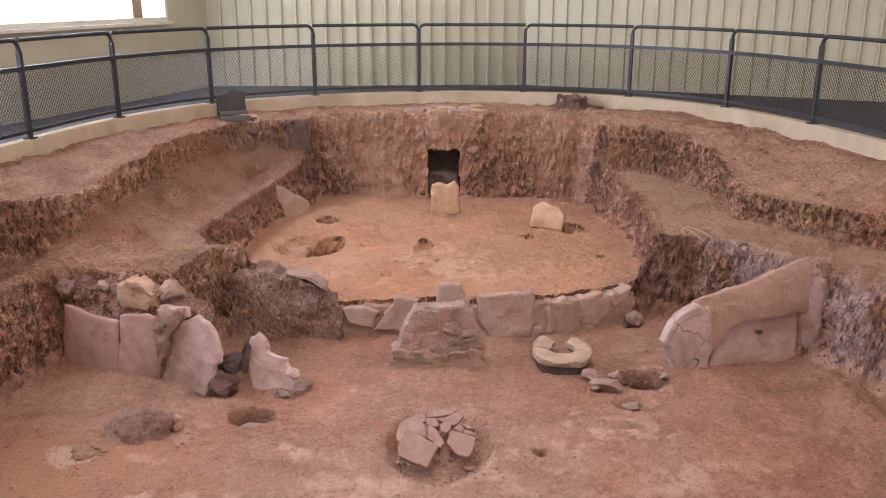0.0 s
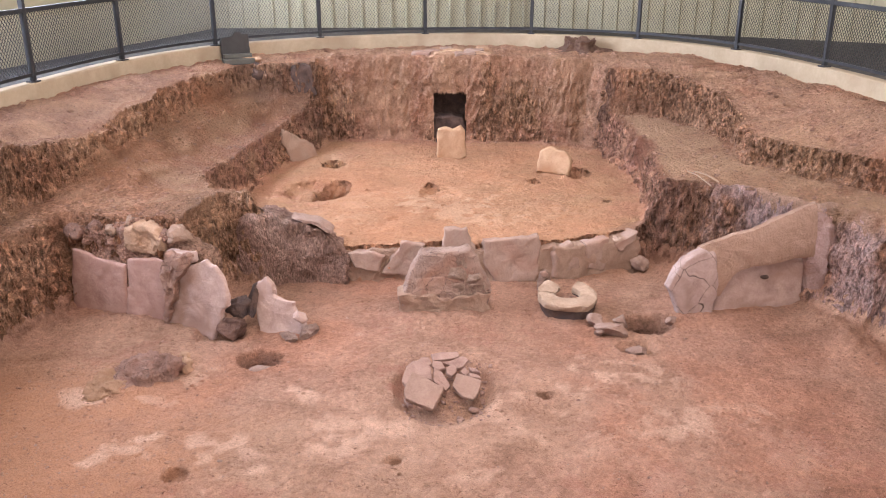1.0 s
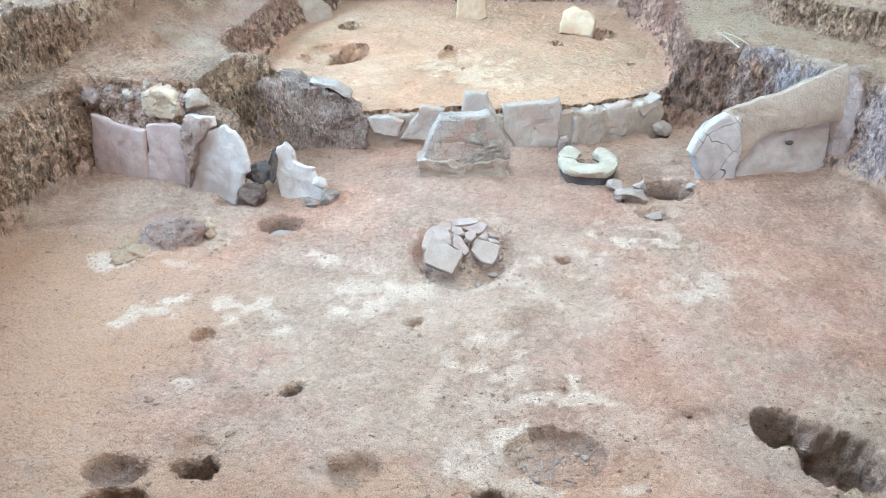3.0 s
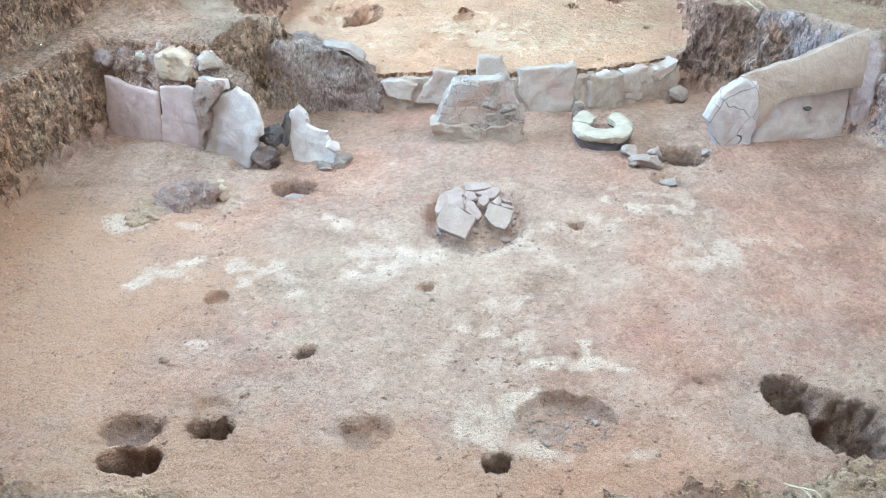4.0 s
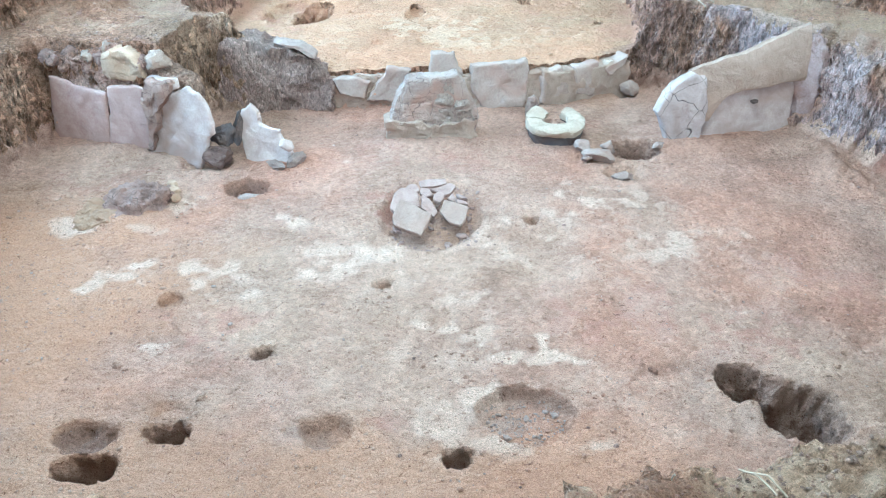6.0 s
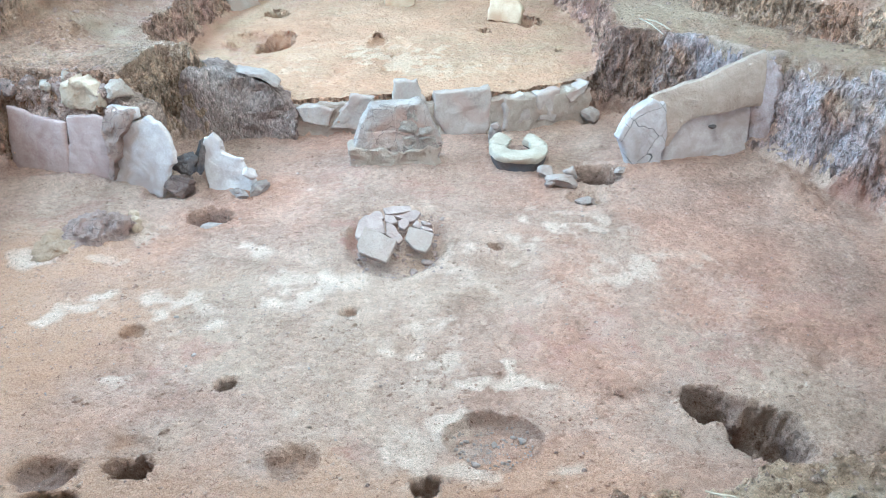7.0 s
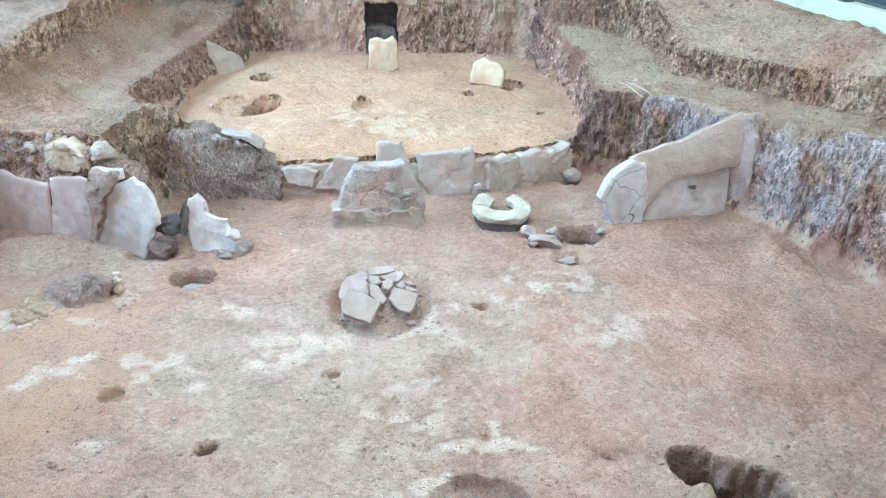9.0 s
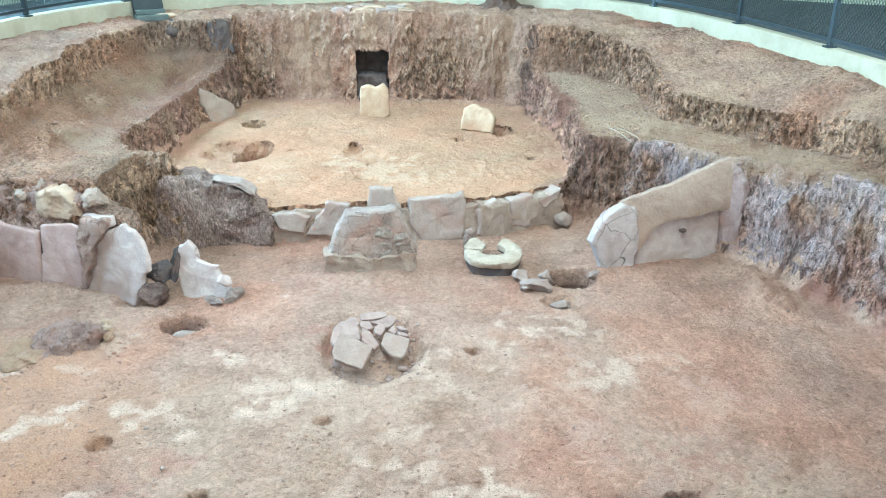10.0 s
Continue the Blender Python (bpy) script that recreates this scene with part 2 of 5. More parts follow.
CLAY_CRACKED = plaster("fired_clay_cracked", (0.344, 0.243, 0.216), (0.497, 0.378, 0.343), (0.307, 0.21, 0.178), 6, 4.2)
DARK_EARTH = earth("dark_stub_earth", (0.234, 0.137, 0.107), (0.403, 0.247, 0.195), (0.624, 0.416, 0.338), 2.0, 3.0, 0.5, 0.6)
DAUB = plaster("grey_brown_daub", (0.28, 0.18, 0.145), (0.47, 0.335, 0.275), (0.4, 0.23, 0.17), 7, 7.5, 3.4)
BROWN_CLAY = plaster("brown_clay_coat", (0.323, 0.204, 0.148), (0.478, 0.324, 0.247), (0.389, 0.237, 0.168), 5, 0, 3.0)
STONE_GREY = plaster("grey_sandstone", (0.266, 0.176, 0.139), (0.42, 0.298, 0.242), (0.338, 0.203, 0.155), 6)
STONE_TAN = plaster("tan_sandstone", (0.425, 0.255, 0.153), (0.578, 0.399, 0.264), (0.383, 0.212, 0.119), 6)
POT_CREAM = plaster("cream_clay", (0.36, 0.25, 0.178), (0.52, 0.38, 0.28), (0.36, 0.24, 0.168), 9, 0, 2.2)
STONE_YELLOW = plaster("yellow_rough_stone", (0.4, 0.25, 0.16), (0.58, 0.375, 0.25), (0.45, 0.275, 0.175), 9, 0, 2.6)
# dark stones; also used where shade is painted as a part
STONE_DARK = plaster("burnt_stone_and_shade", (0.06, 0.04, 0.035), (0.16, 0.105, 0.085), (0.09, 0.07, 0.07), 9, 0, 1.6)
BURNT_EARTH = plaster("burnt_brown_earth", (0.1, 0.055, 0.042), (0.25, 0.145, 0.11), (0.16, 0.09, 0.07), 14, 0, 4.0)
ROUGH_EARTH = plaster("rough_earth_lump", (0.2, 0.125, 0.1), (0.38, 0.265, 0.215), (0.3, 0.17, 0.12), 9, 0, 3.0)
SANDY = plaster("yellow_sandy_earth", (0.33, 0.185, 0.108), (0.5, 0.3, 0.185), (0.42, 0.235, 0.14), 14, 0, 4.0)
ERODED = plaster("eroded_brown_earth", (0.26, 0.152, 0.118), (0.46, 0.278, 0.215), (0.37, 0.2, 0.145), 14, 10.0, 4.5)
HEARTH_STONE = plaster("grey_hearth_stone", (0.25, 0.165, 0.132), (0.41, 0.285, 0.235), (0.32, 0.205, 0.16), 11, 0, 1.6)
CONCRETE = plaster("cream_concrete", (0.381, 0.31, 0.211), (0.482, 0.395, 0.282), (0.336, 0.26, 0.179), 2.5, 0, 0.3)
STEEL = painted("dark_grey_painted_steel", (0.024, 0.028, 0.034), 0.42)
SHEET = painted("cream_sheet_metal", (0.428, 0.409, 0.287), 0.38, 0.0, 0.06, 1.5)
FRAME_PAINT = painted("cream_frame_paint", (0.62, 0.6, 0.5), 0.5)
PAVING = painted("dark_grey_walkway", (0.075, 0.07, 0.066), 0.85, 0, 0.3, 9)
DARK_SIGN = painted("black_slate_panel", (0.03, 0.028, 0.026), 0.5)
SLATE = painted("grey_green_slate", (0.1, 0.1, 0.085), 0.6)
ROOFING = painted("pale_roof_lining", (0.6, 0.58, 0.52), 0.8)
TIMBER = painted("brown_timber", (0.22, 0.14, 0.08), 0.7)
BARK = plaster("weathered_root_wood", (0.11, 0.06, 0.045), (0.27, 0.17, 0.125), (0.16, 0.085, 0.06), 14, 0, 3.0)
TWIG = painted("bleached_twig", (0.4, 0.28, 0.19), 0.8)


# ---- builders ----
def mesh_from(name, verts, faces):
    me = bpy.data.meshes.new(name)
    me.from_pydata([tuple(v) for v in verts], [], [tuple(int(i) for i in f) for f in faces])
    me.update()
    return me


def shade_smooth(me):
    me.polygons.foreach_set("use_smooth", np.ones(len(me.polygons), bool))


def part(name, bm, mat, parent=None, label="", soft=False):
    me = bpy.data.meshes.new(name)
    bm.to_mesh(me)
    bm.free()
    me.materials.append(mat)
    if soft:
        shade_smooth(me)
        me.set_sharp_from_angle(angle=radians(38))
    ob = new(name, me)
    if parent:
        ob.parent = parent
    if label:
        ob["label"] = label
    return ob


def box_bm(x0, y0, z0, x1, y1, z1, bevel=0.0, m=None):
    bm = bmesh.new()
    bmesh.ops.create_cube(bm, size=1)
    bmesh.ops.scale(bm, vec=(x1 - x0, y1 - y0, z1 - z0), verts=bm.verts)
    bmesh.ops.translate(bm, vec=((x0 + x1) / 2, (y0 + y1) / 2, (z0 + z1) / 2), verts=bm.verts)
    if bevel:
        bmesh.ops.bevel(bm, geom=bm.edges[:], offset=bevel, segments=2, profile=0.5, affect="EDGES")
    if m is not None:
        bmesh.ops.transform(bm, matrix=m, verts=bm.verts)
    return bm


def closed_spline(pts, step=0.1):
    P = np.array(pts, float)
    out = []
    n = len(P)
    for i in range(n):
        a, b, c, d = P[i - 1], P[i], P[(i + 1) % n], P[(i + 2) % n]
        for t in np.arange(0, 1, 0.05):
            out.append(0.5 * (2 * b + (c - a) * t + (2 * a - 5 * b + 4 * c - d) * t * t + (3 * b - a - 3 * c + d) * t ** 3))
    Q = np.array(out + out[:1])
    s = np.r_[0, np.cumsum(np.hypot(*np.diff(Q, axis=0).T))]
    k = np.linspace(0, s[-1], int(s[-1] / step) + 1)[:-1]
    return np.c_[np.interp(k, s, Q[:, 0]), np.interp(k, s, Q[:, 1])], s[-1]


def slab_bm(outline, thick, seed=0, rough=0.008, wobble=0.012, m=None, bow=0.0, fine=0.022, worn=0.03):
    """An upright broken slab in its own x-z plane, y its thickness: chipped outline, worn edges, uneven faces."""
    P = np.array(outline, float)
    Q = np.vstack([P, P[:1]])
    s = np.r_[0, np.cumsum(np.hypot(*np.diff(Q, axis=0).T))]
    n = max(16, int(s[-1] / fine))
    k = np.linspace(0, s[-1], n + 1)[:-1]
    O = np.c_[np.interp(k, s, Q[:, 0]), np.interp(k, s, Q[:, 1])]
    O = np.c_[O, np.full(n, seed * 3.7)]
    O[:, 0] += wobble * fbm(O, 0.08, 3, seed)
    O[:, 1] += wobble * fbm(O, 0.08, 3, seed + 5)
    c = O[:, :2].mean(0)
    rings = []
    size = np.abs(O[:, :2] - c).max()
    edge = min(0.5 * thick, worn)
    turn = [radians(a) for a in (0, 30, 60, 90)]
    curve = [(1 - edge / size * (1 - math.sin(a)), 0.5 - edge / thick * (1 - math.cos(a))) for a in turn]
    inner = [k / 10 * curve[0][0] for k in range(1, 10)]
    levels = [(r, 0.5) for r in inner] + curve + [(r, -d) for r, d in curve[::-1]] + [(0.7 * curve[0][0], -0.5), (0.3 * curve[0][0], -0.5)]
    V = []
    for r, d in levels:
        xy = c + (O[:, :2] - c) * r
        V.append(np.c_[xy[:, 0], np.full(n, -d * thick), xy[:, 1]])
    V = np.vstack(V)
    V[:, 1] -= bow * (1 - ((V[:, 0] - c[0]) / size) ** 2)
    W = V + seed * 5.1
    V[:, 1] += rough * fbm(W, 0.14, 2, seed + 2) + 0.45 * rough * np.abs(fbm(W, 0.045, 2, seed + 8))
    V[:, 0] += 0.5 * rough * fbm(W, 0.07, 2, seed + 3)
    V[:, 2] += 0.5 * rough * fbm(W, 0.07, 2, seed + 4)
    F = []
    L = len(levels)
    for j in range(L - 1):
        for i in range(n):
            F.append((j * n + i, j * n + (i + 1) % n, (j + 1) * n + (i + 1) % n, (j + 1) * n + i))
    V = np.vstack([V, [[c[0], V[:n, 1].mean(), c[1]], [c[0], V[(L - 1) * n:, 1].mean(), c[1]]]])
    a, b = L * n, L * n + 1
    for i in range(n):
        F.append((a, (i + 1) % n, i))
        F.append((b, (L - 1) * n + i, (L - 1) * n + (i + 1) % n))
    bm = bmesh.new()
    vs = [bm.verts.new(v) for v in V]
    for f in F:
        bm.faces.new([vs[i] for i in f])
    bmesh.ops.recalc_face_normals(bm, faces=bm.faces[:])
    if m is not None:
        bmesh.ops.transform(bm, matrix=m, verts=bm.verts)
    return bm


def rock_bm(sx, sy, sz, seed=0, rough=0.18, facet=0.0, sub=4, m=None):
    bm = bmesh.new()
    bmesh.ops.create_icosphere(bm, subdivisions=sub, radius=1)
    V = np.array([v.co[:] for v in bm.verts])
    if facet:
        rnd = np.random.RandomState(seed + 11)
        for _ in range(14):
            d = rnd.normal(size=3)
            d /= np.linalg.norm(d)
            h = rnd.uniform(0.55, 0.85)
            over = np.maximum(V @ d - h, 0)
            V -= facet * over[:, None] * d
    r = 1 + rough * fbm(V + seed * 2.3, 0.7, 3, seed) + 0.25 * rough * fbm(V + seed, 0.15, 2, seed + 7)
    V *= r[:, None] * np.array([sx, sy, sz])
    for v, p in zip(bm.verts, V):
        v.co = p
    if m is not None:
        bmesh.ops.transform(bm, matrix=m, verts=bm.verts)
    return bm


# ---- the dug ground: rim, ledges, front floor, inner room ----
RIM_Z, INNER_Z, FRONT_Z = -0.2, -1.42, -1.78
PIT = [(-4.3, 6.6), (-4.05, 7.55), (-3.6, 8.2), (-3.52, 9.1), (-3.38, 10.5), (-3.15, 11.75), (-2.86, 12.25), (-2.5, 12.36), (-2.0, 12.6),
       (-0.9, 12.52), (0.0, 12.48), (1.1, 12.55), (2.03, 12.15), (2.66, 11.75), (3.08, 11.25), (3.3, 10.6), (3.36, 9.75), (3.2, 9.0),
       (3.59, 8.6), (3.97, 8.2), (4.2, 7.86), (4.42, 7.2), (4.5, 5.8), (4.3, 4.0), (3.4, 2.3), (2.0, 1.5), (0.0, 1.25), (-2.0, 1.4), (-3.4, 2.2), (-4.2, 4.0)]
INNER = [(-1.6, 8.06), (-2.3, 8.3), (-2.62, 9.1), (-2.42, 10.2), (-2.2, 11.3), (-1.95, 12.2), (-1.9, 12.75), (2.0, 12.6), (2.17, 12.0), (2.27, 11.4), (2.32, 9.7),
         (2.12, 8.8), (1.95, 8.5), (1.4, 8.3), (1.1, 8.14), (0.3, 8.04)]
FRONT = [(-3.82, 5.7), (-3.74, 6.5), (-3.52, 7.33), (-2.9, 7.24), (-2.3, 7.05), (-2.18, 7.9), (-1.6, 8.06), (0.3, 8.04), (1.1, 8.14), (1.4, 8.3), (1.9, 8.52), (2.05, 8.65), (2.45, 8.5),
         (2.95, 8.25), (3.2, 7.85), (3.32, 7.45), (3.5, 6.98), (3.75, 6.72), (3.98, 6.4), (4.1, 5.75), (4.0, 4.2), (3.2, 3.3), (2.4, 2.9), (1.65, 2.62), (1.0, 2.4), (0.6, 2.34), (0.0, 2.28), (-0.45, 2.23), (-0.9, 2.24), (-1.2, 2.29), (-1.5, 2.34), (-2.0, 2.43), (-2.8, 2.95), (-3.6, 4.0)]
# x, y, half sizes, depth, wall width
NEAR_HOLES = [(-1.83, 3.18, 0.15, 0.1, 0.42, 0.16), (-1.91, 3.42, 0.17, 0.1, 0.1, 0.5), (-1.48, 3.45, 0.12, 0.09, 0.36, 0.16),
              (-1.5, 3.6, 0.12, 0.07, 0.05, 0.7), (-0.61, 3.44, 0.13, 0.11, 0.09, 0.4), (0.1, 3.25, 0.085, 0.075, 0.4, 0.12),
              (0.5, 3.57, 0.26, 0.22, 0.07, 0.12), (1.78, 3.83, 0.14, 0.17, 0.5, 0.14), (2.06, 3.58, 0.21, 0.24, 0.42, 0.2),
              (1.93, 3.75, 0.14, 0.11, 0.16, 0.4), (-1.06, 4.09, 0.06, 0.06, 0.1, 0.35)]
MID_HOLES = [(-1.56, 6.29, 0.16, 0.17, 0.17, 0.22), (1.77, 7.0, 0.22, 0.2, 0.4, 0.2), (1.61, 6.54, 0.15, 0.12, 0.07, 0.4),
             (-0.03, 5.85, 0.37, 0.5, 0.09, 0.35), (0.74, 5.72, 0.05, 0.06, 0.08, 0.4), (-1.76, 4.66, 0.07, 0.08, 0.07, 0.4),
             (-0.36, 4.86, 0.06, 0.06, 0.08, 0.4), (-1.99, 6.76, 0.2, 0.12, 0.06, 0.6), (-1.35, 4.35, 0.25, 0.2, 0.025, 0.8)]
INNER_HOLES = [(-1.62, 10.0, 0.36, 0.42, 0.1, 0.5), (-1.42, 10.05, 0.22, 0.32, 0.34, 0.2), (-1.55, 11.2, 0.15, 0.2, 0.2, 0.25),
               (-0.1, 9.85, 0.22, 0.25, 0.05, 0.5), (-0.2, 10.1, 0.07, 0.12, 0.06, 0.4), (-0.61, 8.92, 0.05, 0.06, 0.05, 0.5),
               (1.07, 10.36, 0.09, 0.1, 0.06, 0.4), (1.66, 10.8, 0.16, 0.24, 0.18, 0.25), (1.33, 9.2, 0.03, 0.05, 0.05, 0.5),
               (1.85, 9.55, 0.03, 0.05, 0.05, 0.5), (-0.05, 8.9, 0.12, 0.06, 0.03, 0.7), (1.95, 8.35, 0.12, 0.14, 0.08, 0.4)]
MOUNDS = [(-2.42, 5.88, 0.36, 0.3, 0.05), (-1.05, 6.85, 0.3, 0.18, 0.05), (1.2, 6.9, 0.25, 0.14, 0.02), (2.6, 7.05, 0.75, 0.12, 0.05), (-2.9, 6.95, 0.7, 0.14, 0.06),
          (3.45, 6.9, 0.2, 0.7, 0.1), (-0.05, 7.05, 0.6, 0.18, 0.04), (2.0, 7.1, 0.2, 0.2, 0.04), (-0.03, 6.0, 0.26, 0.22, 0.13), (-0.2, 5.75, 0.14, 0.14, 0.09), (0.12, 5.78, 0.12, 0.14, 0.09)]
# pale chalky crusts, burnt red, and grey ash with painted shade: x, y, half sizes, strength
NEAR_CHALK = [(0.75, 4.0, 0.14, 0.06, 0.7), (0.35, 4.0, 0.1, 0.05, 0.65), (-0.05, 4.35, 0.16, 0.06, 0.6), (0.05, 3.95, 0.1, 0.06, 0.65),
              (0.0, 3.45, 0.16, 0.14, 0.6), (0.3, 3.4, 0.14, 0.08, 0.55), (0.85, 3.3, 0.12, 0.07, 0.5), (1.5, 4.0, 0.2, 0.1, 0.4),
              (0.55, 4.1, 0.2, 0.14, 0.75), (0.25, 4.25, 0.35, 0.3, 0.42), (0.15, 3.55, 0.3, 0.3, 0.42), (0.25, 3.75, 0.16, 0.1, 0.6),
              (-0.62, 4.4, 0.12, 0.07, 0.6), (-1.75, 4.25, 0.12, 0.09, 0.5), (0.0, 3.9, 0.9, 0.5, 0.22)]
WEST_CHALK = [(-2.02, 6.08, 0.12, 0.16, 0.65), (-2.75, 5.72, 0.2, 0.14, 0.6), (-2.3, 5.6, 0.3, 0.08, 0.4), (-0.55, 5.35, 0.12, 0.06, 0.7),
              (-0.95, 5.05, 0.1, 0.05, 0.7), (-2.05, 5.1, 0.1, 0.08, 0.7), (-2.4, 4.8, 0.12, 0.06, 0.65), (-1.25, 4.75, 0.12, 0.1, 0.55),
              (-1.55, 5.0, 0.3, 0.14, 0.5), (-0.75, 5.2, 0.35, 0.22, 0.58), (-2.25, 4.95, 0.3, 0.22, 0.55), (-1.75, 4.85, 0.35, 0.3, 0.5),
              (-1.5, 4.65, 0.2, 0.14, 0.6), (-1.2, 5.75, 0.14, 0.12, 0.55), (-0.7, 6.75, 0.14, 0.06, 0.6)]
MID_CHALK = [(1.45, 6.15, 0.2, 0.12, 0.6), (1.0, 5.9, 0.18, 0.1, 0.6), (0.2, 4.7, 0.25, 0.1, 0.5), (2.2, 5.5, 0.3, 0.14, 0.4),
             (-0.35, 5.3, 0.2, 0.12, 0.6), (1.25, 6.0, 0.5, 0.35, 0.62), (1.75, 5.35, 0.5, 0.3, 0.5), (0.45, 5.55, 0.4, 0.3, 0.5),
             (-0.2, 4.6, 0.5, 0.35, 0.35), (0.9, 5.2, 0.6, 0.4, 0.42), (-0.2, 5.75, 0.3, 0.3, 0.15), (0.35, 5.6, 0.18, 0.3, 0.5),
             (0.2, 9.4, 1.2, 0.7, 0.42), (0.6, 10.1, 0.9, 0.5, 0.25), (-0.9, 9.0, 0.7, 0.4, 0.3)]
BURNT = [(1.2, 4.5, 0.6, 0.35, 0.55), (1.9, 4.3, 0.6, 0.4, 0.5), (2.6, 4.9, 0.7, 0.5, 0.45), (-1.45, 4.35, 0.4, 0.3, 0.45), (-0.6, 6.9, 0.8, 0.4, 0.35), (-2.3, 6.4, 0.9, 0.4, 0.35), (0.3, 6.75, 0.9, 0.3, 0.35),
         (-0.4, 6.0, 0.2, 0.3, 0.6), (-0.3, 3.45, 0.2, 0.12, 0.5), (-1.0, 3.35, 0.3, 0.2, 0.35), (1.5, 10.0, 0.8, 1.0, 0.25), (-1.9, 9.8, 0.6, 0.8, 0.4), (1.9, 11.2, 0.4, 0.8, 0.3), (-1.2, 11.6, 0.8, 0.6, 0.3)]
# grey ash, plus shade painted at hole backs and before the clay screen
ASH_AND_SHADE = [(0.0, 5.5, 0.2, 0.12, 0.5), (0.49, 3.58, 0.27, 0.24, 0.55), (1.9, 3.75, 0.4, 0.35, 0.4), (2.6, 6.4, 0.9, 0.6, 0.25), (-1.85, 3.4, 0.25, 0.15, 0.2), (0.0, 5.55, 0.2, 0.18, 0.5), (-1.56, 6.29, 0.14, 0.12, 0.5), (-1.49, 3.55, 0.14, 0.1, 0.4),
       (-0.61, 3.46, 0.14, 0.08, 0.5), (1.9, 5.9, 0.8, 0.6, 0.25)]


def ellipses(rows, X, Y, edge=0.6):
    out = np.zeros(X.shape)
    for x, y, a, b, k in rows:
        r = np.hypot((X - x) / (1.2 * a), (Y - y) / (1.2 * b))
        out = np.maximum(out, k * smooth(1 + edge, 1 - edge, r))
    return out


def build_ground():
    step = 0.028
    xs = np.arange(-5.15, 5.2, 0.023)
    ys = np.concatenate([np.arange(0.1, 2.0, 0.035), np.arange(2.0, 4.6, 0.016), np.arange(4.6, 8.6, 0.022), np.arange(8.6, 14.25, step)])
    X, Y = (a.ravel() for a in np.meshgrid(xs, ys))
    P = np.c_[X, Y, np.zeros(len(X))]
    # ragged outlines: slow bends, hand-sized bites, pick marks
    calm = 1 - 0.75 * smooth(7.6, 7.9, Y) * smooth(8.9, 8.6, Y) * smooth(-1.9, -1.6, X) * smooth(2.2, 1.9, X)
    wx = calm * (0.09 * fbm(P, 0.9, 2, 1) + 0.045 * fbm(P, 0.22, 3, 2))
    wy = calm * (0.09 * fbm(P, 0.9, 2, 6) + 0.045 * fbm(P, 0.22, 3, 8))
    XW, YW = X + wx, Y + wy
    sr, sf, si = inside(PIT, XW, YW), inside(FRONT, XW, YW), inside(INNER, XW, YW)
    ledge = np.full(X.shape, -0.82)
    right = smooth(0.5, 1.5, X) * smooth(5.0, 6.5, Y)
    ledge = ledge * (1 - right) + right * (-0.82 - 0.1 * smooth(0.1, 0.9, sr) + 0.1 * smooth(8.2, 7.0, Y))
    near = smooth(3.6, 2.6, Y)
    west = smooth(-1.5, -2.6, X) * smooth(7.6, 8.6, Y)
    ledge = ledge * (1 - near) + near * -1.02
    leftlow = smooth(8.4, 7.4, Y) * smooth(-2.0, -3.0, X) * (1 - near)
    ledge = ledge - 0.08 * leftlow
    ring = inside(RING_LINE, X, Y)
    fall = np.where(X > 0, 0.3 * smooth(11.3, 9.0, Y), 0.15 * smooth(11.0, 8.0, Y))
    z = RIM_Z + 0.03 * fbm(P, 1.3, 3, 11) - 0.05 * smooth(-0.6, 0.0, sr) - fall * smooth(0.1, 0.95, ring)
    ledge = ledge - 0.16 * west * smooth(0.25, 0.75, sr)
    z = z + (ledge - z) * (smooth(-0.02, 0.1, sr) * (1 - west) + west * (0.62 * smooth(-0.02, 0.12, sr) + 0.38 * smooth(0.05, 0.55, sr)))
    batter = smooth(2.9, 3.3, X) * smooth(7.9, 7.5, Y) * smooth(3.0, 4.0, Y)
    z = z + (FRONT_Z - z) * smooth(-0.1 - 0.18 * batter, 0.07, sf)
    inner = smooth(-0.12, 0.06, si)
    z = np.where((sf > -0.02) & (Y < 8.9) & (si < 0.0), z, z + (INNER_Z - z) * inner)
    floor = np.maximum(smooth(0.0, 0.15, sf), smooth(0.0, 0.15, si))
    rough = 1 - 0.6 * floor
    z = z + rough * (0.035 * fbm(P, 0.5, 3, 21) + 0.022 * fbm(P, 0.14, 2, 24) + 0.03 * np.abs(fbm(P, 0.09, 2, 25))) + floor * (0.01 * fbm(P, 0.22, 3, 27) + 0.006 * fbm(P, 0.07, 2, 29) + 0.005 * np.abs(vnoise(P, 0.04, 30)))
    # crumbly heaps along the near edge
    z = z + smooth(3.1, 2.6, Y) * (0.06 * np.abs(fbm(P, 0.2, 3, 31)) + 0.05 * np.abs(fbm(P, 0.08, 2, 32)))
    hx, hy = X + 0.022 * fbm(P, 0.15, 3, 33), Y + 0.022 * fbm(P, 0.15, 3, 36)
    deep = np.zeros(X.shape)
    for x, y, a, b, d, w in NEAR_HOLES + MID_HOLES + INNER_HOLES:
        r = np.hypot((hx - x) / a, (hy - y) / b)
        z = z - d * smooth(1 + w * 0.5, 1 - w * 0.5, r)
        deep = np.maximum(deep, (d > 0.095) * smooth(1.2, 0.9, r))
    z = z + deep * (0.03 * fbm(P, 0.09, 2, 41) + 0.022 * np.abs(fbm(P, 0.045, 2, 43)))
    for x, y, a, b, h in MOUNDS:
        r = np.hypot((hx - x) / a, (hy - y) / b)
        z = z + h * np.exp(-r * r * 1.3) * (1 + 0.4 * fbm(P, 0.1, 2, 39))
    wall = (1 - floor) * (sr > -0.02)
    tone = np.zeros((len(X), 4))
    rag, rag2, fine = fbm(P, 0.4, 4, 61), fbm(P, 0.3, 4, 66), fbm(P, 0.11, 3, 71)

